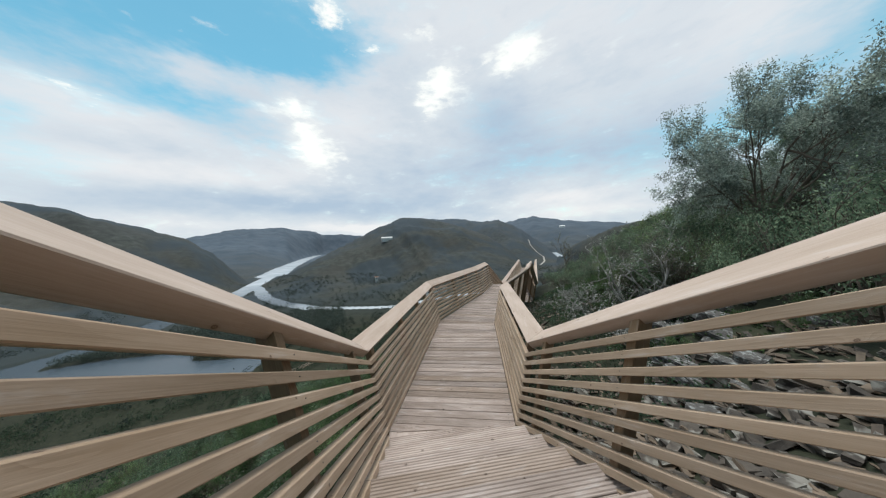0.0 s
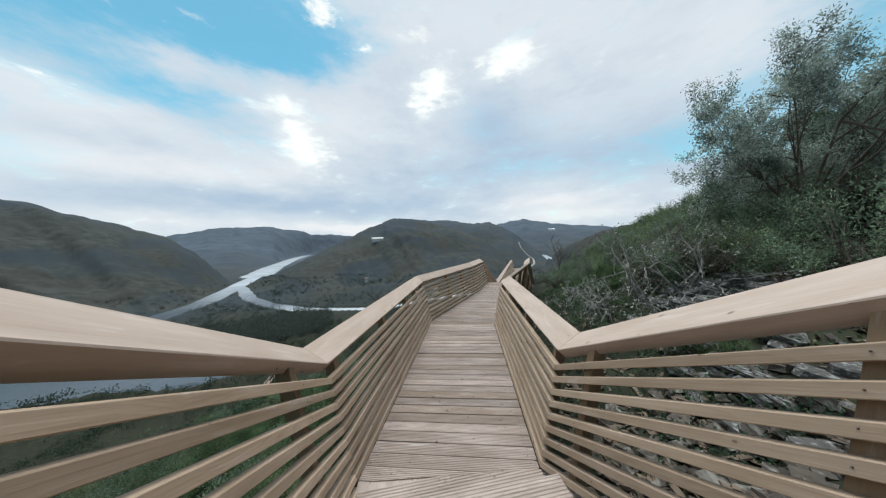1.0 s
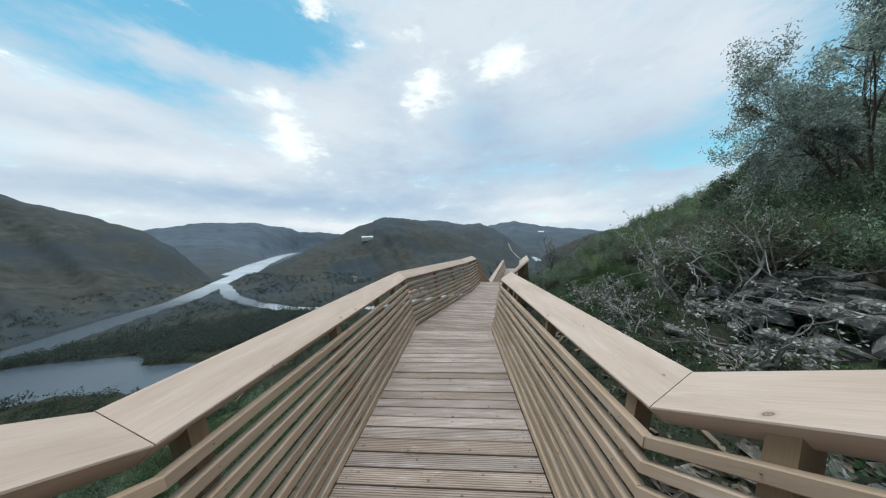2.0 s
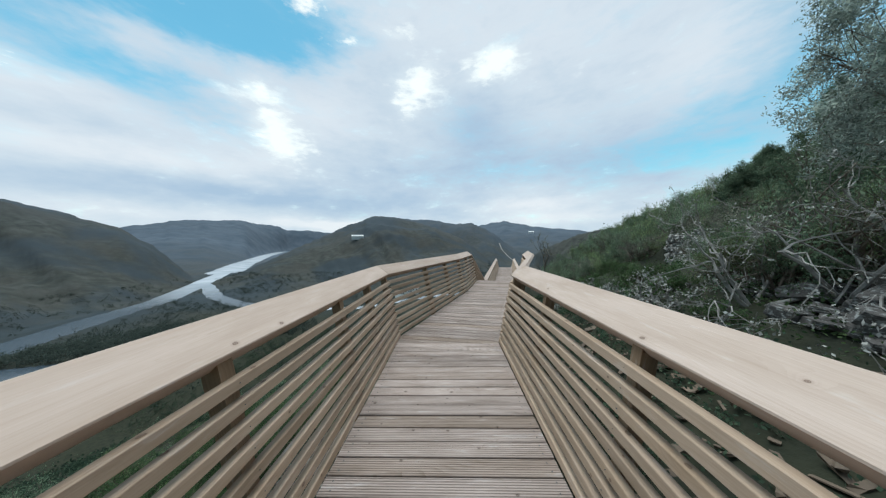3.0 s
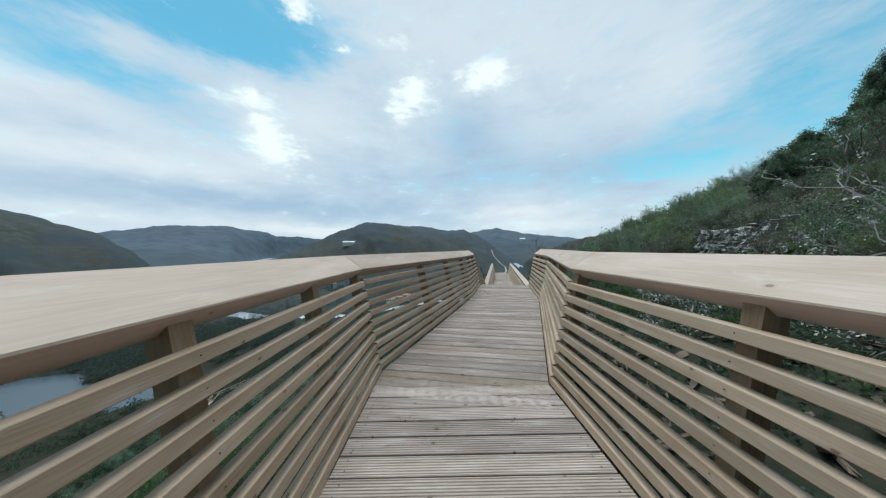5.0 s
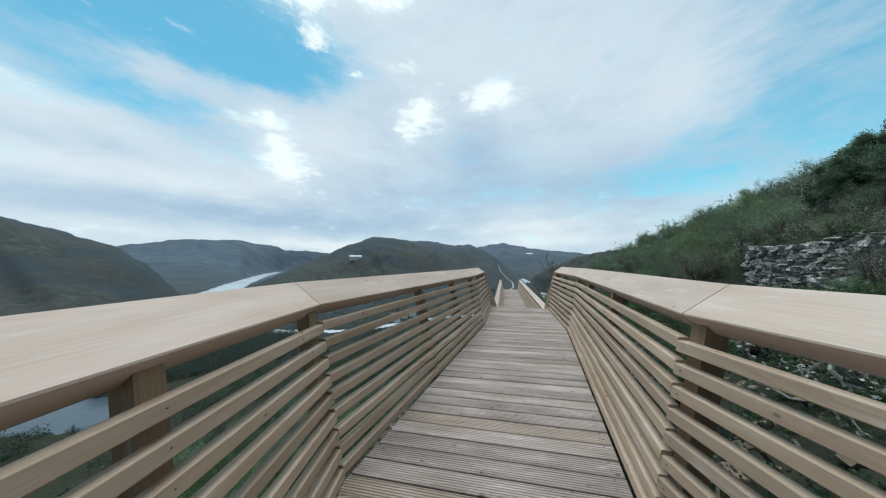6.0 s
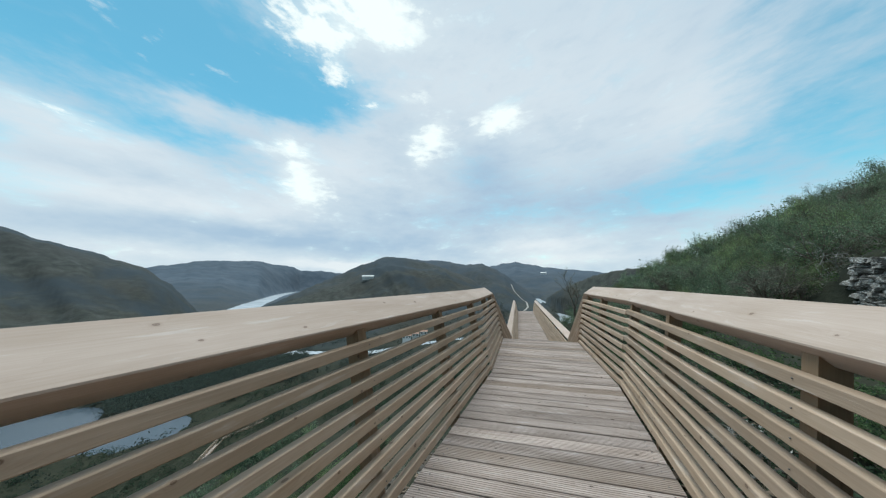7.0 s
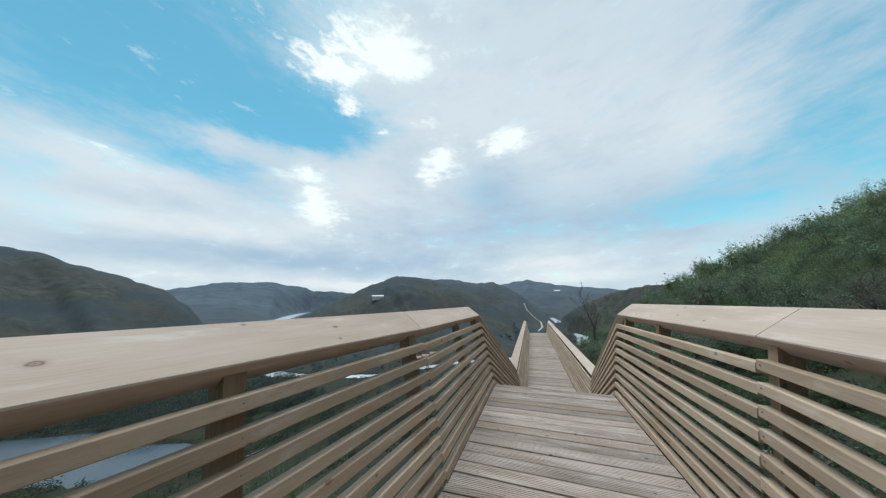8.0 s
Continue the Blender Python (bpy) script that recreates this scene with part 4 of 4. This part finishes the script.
def dry_stone_wall():
    rng = random.Random(8)
    wall = tagged(new("dry_stone_wall"), "rough grey dry-stone retaining wall with gaps and lichen", "stone wall")
    kinds = stones_of(M_WALLSTONE, range(40, 52), 0.26)
    pts = [Vector((x, y)) for x, y in zip(WALL_X, WALL_Y)]
    for a, b in zip(pts[:-1], pts[1:]):
        d = b - a
        L = d.length
        turn = math.atan2(d.y, d.x)
        z = 0.0
        while z < 1.12:
            h = rng.uniform(0.06, 0.13)
            u = rng.uniform(-0.1, 0.0)
            while u < L:
                w = rng.choice((0.09, 0.13, 0.17, 0.22, 0.34)) * rng.uniform(0.85, 1.15)
                p = a + d * ((u + w / 2) / L)
                ob = new("stone", rng.choice(kinds))
                ob.parent = wall
                base = 0.66 + 0.06 * math.sin(p.y * 1.3)
                out = rng.uniform(-0.07, 0.06) + 0.10 * z
                n = Vector((d.y, -d.x)).normalized()
                ob.matrix_basis = Matrix.LocRotScale((p.x + n.x * out, p.y + n.y * out, base + z + h / 2), Euler((rng.uniform(-0.2, 0.2), rng.uniform(-0.24, 0.24), turn + rng.uniform(-0.3, 0.3))), (w * rng.uniform(0.88, 1.04), rng.uniform(0.2, 0.32), h * rng.uniform(0.85, 1.12)))
                u += w
            z += h


dry_stone_wall()


for x, y, k, z in ((6.5, 10.7, 2, 0.55), (6.8, 11.2, 0, 0.4), (6.2, 10.2, 1, 0.45), (7.3, 11.3, 3, 0.35), (8.8, 12.4, 2, 0.35), (6.9, 10.6, 3, 0.5)):
    put(KINDS[k], x, y, z, BUSHES)


def outcrop(cx, cy, label, count, spread, seed, top, block=1.0):
    """Tilted layers of schist breaking out of the slope."""
    rng = random.Random(seed)
    ob = tagged(new("rock_outcrop"), label, "rock")
    kinds = stones_of(M_SCHIST, range(seed, seed + 5), 0.12)
    for k in range(count):
        x, y = cx + rng.gauss(0, spread), cy + rng.gauss(0, spread)
        z = ground_at(x, y) + rng.uniform(-0.1, top) * math.exp(-((x - cx) ** 2 + (y - cy) ** 2) / (2 * spread ** 2 + 0.1))
        slab = new("slab", rng.choice(kinds))
        slab.parent = ob
        slab.matrix_basis = Matrix.LocRotScale((x, y, z), Euler((0.18 + rng.gauss(0, 0.12), rng.gauss(0, 0.14), 0.5 + rng.gauss(0, 0.3))), (rng.uniform(0.15, 0.5), rng.uniform(0.12, 0.4), rng.uniform(0.04, 0.14) * block))
    return ob


outcrop(4.4, 6.6, "layered blue-grey schist outcrop with pale lichen", 56, 0.5, 60, 0.30, 1.4)
outcrop(5.1, 7.1, "upright blue-grey schist blocks with pale lichen", 22, 0.35, 65, 0.2, 2.0)
outcrop(3.5, 5.2, "broken grey schist ledge beside the stairs", 20, 0.45, 70, 0.2, 0.9)


def rubble(name, material, label, category, count, seed, long, thin, zones):
    """Loose shards over the ground, joined."""
    rng = np.random.default_rng(seed)
    verts, faces = [], []
    cube = np.array([[x, y, z] for x in (-1, 1) for y in (-1, 1) for z in (-1, 1)]) * 0.5
    quads = [(0, 1, 3, 2), (4, 6, 7, 5), (0, 4, 5, 1), (2, 3, 7, 6), (0, 2, 6, 4), (1, 5, 7, 3)]
    xs, ys = [], []
    while len(xs) < count:
        side, y0, y1, d0, d1 = zones[rng.integers(len(zones))]
        y = rng.uniform(y0, y1)
        xs.append(np.interp(y, GXY, GX) + side * (d0 + (d1 - d0) * rng.uniform() ** 1.3))
        ys.append(y)
    xs, ys = np.array(xs), np.array(ys)
    zs = ground_height(xs, ys)
    for x, y, z in zip(xs, ys, zs):
        size = np.array([rng.uniform(*long), rng.uniform(*thin) * 2.2, rng.uniform(*thin)]) * rng.choice([0.6, 1.0, 1.0, 1.7])
        m = Euler((rng.normal() * 0.3, rng.normal() * 0.3, rng.uniform(0, 6.28))).to_matrix()
        c = (cube + rng.normal(size=(8, 3)) * 0.09) * size @ np.array(m).T + [x, y, z + 0.3 * size[2] + 0.015]
        base = len(verts)
        verts.extend(map(tuple, c))
        faces.extend(tuple(base + q for q in f) for f in quads)
    ob = new(name, flat_mesh(name, verts, faces, material))
    return tagged(ob, label, category, "", "stuff")


M_CHIP = plain((0.20, 0.148, 0.102), (0.035, 0.026, 0.018), 3.0)("old_wood_chip")
rubble("schist_rubble", M_RUBBLE, "broken grey schist shards strewn beside the walkway", "rubble", 3200, 31, (0.04, 0.16), (0.015, 0.05), [(1, -2, 5.5, 1.5, 6.0), (1, -2, 5.5, 1.5, 4.0), (-1, 6, 17, 1.2, 4.0)])
rubble("wood_debris", M_CHIP, "grey-brown broken sticks and bark strewn beside the walkway", "wood debris", 4600, 32, (0.05, 0.22), (0.008, 0.024), [(1, -2, 5.5, 1.5, 5.0), (1, 4, 20, 1.2, 3.5), (-1, 6, 19, 0.9, 3.8), (-1, 6, 19, 0.9, 3.0)])


def dead_shrub(x, y, height, seed, label):
    rng = np.random.default_rng(seed)
    verts, faces, tips = [], [], []
    for _ in range(4):
        grow(rng, np.array([0, 0, -0.1]), np.array([rng.normal() * 0.8, rng.normal() * 0.8, 0.9]), height * 0.45, 0.028, 3, verts, faces, tips, 0.9, 0.3, 0.05)
    tips = np.array(tips)
    c = np.repeat(tips[::3], 5, 0) + rng.normal(size=(len(tips[::3]) * 5, 3)) * 0.022
    v, f = leaf_quads(rng, c, np.tile([0, 0, 0.2], (len(c), 1)), 0.034, 0.026)
    ob = tagged(new("dead_shrub"), label, "dead shrub", "bare lichened shrubs")
    new("branch_work", flat_mesh("branch_work", verts, faces, M_TWIG)).parent = ob
    tagged(new("lichen", flat_mesh("lichen", v.tolist(), f.tolist(), M_LICHEN)), kind="stuff").parent = ob
    ob.matrix_basis = Matrix.Translation((x, y, ground_at(x, y)))


for k, (x, y, h) in enumerate(((3.3, 7.7, 1.6), (4.3, 7.9, 1.9), (4.9, 8.6, 0.9), (3.4, 9.3, 0.9), (5.8, 10.0, 0.6), (3.1, 11.5, 0.8), (12.3, 14.8, 2.3), (3.9, 8.6, 1.0), (4.7, 7.4, 2.2), (5.4, 9.2, 0.8), (3.8, 10.2, 0.7), (3.2, 6.2, 1.4), (11.2, 15.9, 2.0))):
    dead_shrub(x, y, h, 90 + k, "bare grey shrub crusted with pale lichen")


# ---- the far valley ----
EYE_FROM = (0.2, 4.0, 1.7)


def on_ground(az, el, start=60.0, eye=EYE_FROM):
    """Where a sight line from the walkway first meets the land."""
    r = np.concatenate([np.arange(start, 1500, 2.5), np.arange(1500, 4500, 15.0)])
    x, y = eye[0] + r * math.sin(radians(az)), eye[1] + r * math.cos(radians(az))
    z = eye[2] + r * math.tan(radians(el))
    hit = np.nonzero(ground_height(x, y) > z)[0]
    k = hit[0] if len(hit) else len(r) - 1
    return Vector((x[k], y[k], float(z[k])))


def strip(name, sights, width, label, category):
    """A track laid over the land."""
    pts = [on_ground(*q, 420.0) for q in sights]
    fine = []
    for a, b in zip(pts[:-1], pts[1:]):
        n = max(2, int((b - a).length / 15))
        fine += [a.lerp(b, k / n) for k in range(n)]
    bm = bmesh.new()
    prev = None
    for k, p in enumerate(fine):
        q = fine[min(k + 1, len(fine) - 1)] - fine[max(k - 1, 0)]
        n = Vector((-q.y, q.x, 0)).normalized() * width / 2
        row = [bm.verts.new((p.x + e * n.x, p.y + e * n.y, ground_at(p.x + e * n.x, p.y + e * n.y) + 0.8)) for e in (-1, 1)]
        if prev:
            bm.faces.new((prev[0], row[0], row[1], prev[1]))
        prev = row
    ob = part(name, bm, M_ROAD)
    return tagged(ob, label, category, "", "structure")


strip("road_valley", [(13.3, -0.4), (13.9, -2.0), (14.8, -3.0), (16.3, -4.3), (16.5, -5.3), (15.4, -6.3)], 4.0, "pale dirt road winding up the far valley", "road")


def house(az, el, width, depth, height, label, windows=4, low=False):
    p = on_ground(az, el)
    ob = tagged(new("house"), label, "house")
    bm = bmesh.new()
    bmesh.ops.create_cube(bm, size=1.0)
    bmesh.ops.scale(bm, vec=(width, depth, height + 5), verts=bm.verts)
    bmesh.ops.translate(bm, vec=(0, 0, (height - 5) / 2), verts=bm.verts)
    part("wall", bm, M_WHITE, ob)
    bm = bmesh.new()
    e, rise = 0.5, (depth * 0.42 if low else depth * 0.22)
    A = [(-width / 2 - e, -depth / 2 - e, height), (-width / 2 - e, 0, height + rise), (-width / 2 - e, depth / 2 + e, height), (-width / 2 - e, 0, height - 0.1)]
    prism(bm, A, [(width / 2 + e, y, z) for _, y, z in A])
    part("roof", close(bm), M_WHITE if low else M_ROOF, ob)
    for k in range(windows):
        bm = bmesh.new()
        bmesh.ops.create_cube(bm, size=1.0)
        bmesh.ops.scale(bm, vec=(1.4, 0.2, 1.5), verts=bm.verts)
        bmesh.ops.translate(bm, vec=(-width / 2 + width * (k + 0.5) / windows, -depth / 2 - 0.02, height * 0.55), verts=bm.verts)
        part("window", bm, M_DARK, ob)
    ob.matrix_basis = Matrix.Translation((p.x, p.y, ground_at(p.x, p.y) + 3.5)) @ Matrix.Rotation(radians(-az), 4, "Z")


house(-19.4, 1.2, 26, 7, 4.0, "long white building high on the opposite hill", 0, True)
house(-22.3, -7.9, 5, 4, 3.5, "small pale hut on the opposite slope", 1)
house(20.2, 1.7, 34, 12, 7, "long white building on a far slope", 6, True)
house(-10.5, -12.6, 9, 6, 3.5, "pale house by the river bank", 3)
house(-8.6, -12.1, 7, 5, 3.2, "small white house by the river bank", 2)
house(-6.8, -11.7, 8, 6, 3.5, "pale house among trees by the river", 2)


def far_woods(name, label, spots, radius, leaf, per, material, seed):
    rng = np.random.default_rng(seed)
    n = len(spots)
    c = np.repeat(np.array(spots), per, 0)
    r = np.repeat(rng.uniform(0.6, 1.3, n) * radius, per)[:, None]
    c = c + np.clip(rng.normal(size=c.shape), -1.6, 1.6) * r * [0.5, 0.5, 0.42] + [0, 0, 1] * r * 0.6
    v, f = leaf_quads(rng, c, np.tile([0, 0, 0.3], (len(c), 1)), leaf, leaf * 0.7)
    return tagged(new(name, flat_mesh(name, v.tolist(), f.tolist(), material)), label, "trees", "", "stuff")


def drop(xs, ys, keep):
    xs, ys = np.array(xs), np.array(ys)
    z = ground_height(xs, ys)
    ok = (z > RIVER + 0.4) & keep(xs, ys, z)
    return np.stack([xs[ok], ys[ok], z[ok]], 1)


def cover(seed, count, az, dist, clump, keep=lambda x, y, z: z < 1e9):
    """Random spots over a sector of the land, bunched by a noise field."""
    rng = np.random.default_rng(seed)
    a = np.radians(rng.uniform(*az, count))
    r = np.sqrt(rng.uniform(dist[0] ** 2, dist[1] ** 2, count))
    x, y = r * np.sin(a), r * np.cos(a) + 5
    n = fbm(x, y, clump, 3)
    ok = n + rng.normal(size=count) * 0.25 > 0.1
    return drop(x[ok], y[ok], keep)


far_woods("valley_trees", "dark trees on the valley floor and lower slopes", cover(51, 12000, (-70, 30), (140, 620), 60.0, lambda x, y, z: z < RIVER + 14), 2.6, 0.7, 34, M_FAR, 61)
far_woods("bank_trees", "dense dark trees on the banks of the bay", cover(55, 5000, (-66, -30), (196, 285), 400.0), 3.2, 0.8, 40, M_FAR, 65)
far_woods("slope_scrub", "green scrub on the slope below the walkway", cover(53, 20000, (-85, 12), (24, 190), 22.0), 1.2, 0.34, 22, M_COPSE, 63)
far_woods("upper_scrub", "dense dark scrub on the hillside above the walkway", cover(54, 11000, (18, 80), (34, 170), 200.0, lambda x, y, z: x > 20), 1.3, 0.19, 50, M_SCRUB, 64)


def ground_cover(name, label, material, seed, count, xr, yr, radius, leaf, per, keep):
    """Low tufts over a patch of the near slope."""
    rng = np.random.default_rng(seed)
    x, y = rng.uniform(*xr, count), rng.uniform(*yr, count)
    ok = (dist_to_line(x, y, NODES) > 1.25) & keep(x, y)
    x, y = x[ok], y[ok]
    return far_woods(name, label, np.stack([x, y, ground_height(x, y)], 1), radius, leaf, per, material, seed)


ground_cover("hillside_tufts", "low dark green tufts between shrubs and stones", M_SCRUB, 71, 2600, (2.0, 15), (5, 21), 0.20, 0.045, 26, lambda x, y: x > np.interp(y, FOOT_Y, FOOT_X) + 2.6)
# tufts added to darken the ground seen behind the right railing's slats
ground_cover("litter_tufts", "dark low tufts added beside the walkway", M_COPSE, 74, 2600, (1.4, 6.5), (4.5, 20), 0.16, 0.04, 26, lambda x, y: (x > np.interp(y, FOOT_Y, FOOT_X) + 1.3) & (x < np.interp(y, FOOT_Y, FOOT_X) + 3.4))
ground_cover("terrace_tufts", "brownish heath tufts on the terrace above the wall", M_HEATH, 72, 900, (7.2, 12.5), (9.5, 17), 0.24, 0.05, 30, lambda x, y: x > np.interp(y, WALL_Y, WALL_X) + 0.35)
ground_cover("slope_tufts", "low brownish green tufts on the slope below the walkway", M_HEATH, 73, 2200, (-11, 2.0), (-1, 21), 0.22, 0.05, 26, lambda x, y: x < np.interp(y, FOOT_Y, FOOT_X) - np.where(y > 7, 3.2, 1.0))


# ---- the lower walkway ----
def lower_walkway(points):
    """A narrow boardwalk with slatted rails across the slope below."""
    ob = tagged(new("lower_boardwalk"), "narrow pale pine boardwalk with slatted railing down the slope", "boardwalk")
    for a, b in zip(points[:-1], points[1:]):
        d = (b - a).normalized()
        n = Vector((-d.y, d.x, 0)).normalized()
        L = (b - a).length
        m = max(1, int(L / 0.3))
        for k in range(m):
            bm = bmesh.new()
            p, q = a + d * (L * (k + 0.03) / m), a + d * (L * (k + 0.97) / m)
            prism(bm, [p + n * 0.8, p - n * 0.8, p - n * 0.8 - Vector((0, 0, 0.05)), p + n * 0.8 - Vector((0, 0, 0.05))], [q + n * 0.8, q - n * 0.8, q - n * 0.8 - Vector((0, 0, 0.05)), q + n * 0.8 - Vector((0, 0, 0.05))])
            part("board", close(bm), M_DECK, ob)
        for side in (-1, 1):
            for h, wide, thick in [(0.12 + 0.16 * k, 0.04, 0.07) for k in range(6)] + [(1.06, 0.16, 0.06)]:
                o = n * side * (0.82 + 0.18 * h)
                u, w = n * wide / 2, Vector((0, 0, thick))
                lift = Vector((0, 0, h))
                bm = bmesh.new()
                prism(bm, *[[e + o + lift - u, e + o + lift + u, e + o + lift + u + w, e + o + lift - u + w] for e in (a, b)])
                part("top_rail" if h > 1 else "slat", close(bm), M_RAIL if h > 1 else M_SLAT, ob)
            for k in range(int(L / 1.8) + 1):
                p = a + d * min(L - 0.05, k * 1.8 + 0.05)
                u, w = n * 0.045, d * 0.045
                bm = bmesh.new()
                prism(bm, *[[p + n * side * (0.90 + 0.18 * h) + Vector((0, 0, h)) + x for x in (-u - w, u - w, u + w, w - u)] for h in (-2.2, 1.05)])
                part("post", close(bm), M_POST, ob)
    return ob


lower_walkway([on_ground(az, el, 12.0, (0.0, 7.3, 1.37)) + Vector((0, 0, 0.5)) for az, el in ((-45.5, -26.6), (-42.0, -23.6), (-36.0, -22.6))])
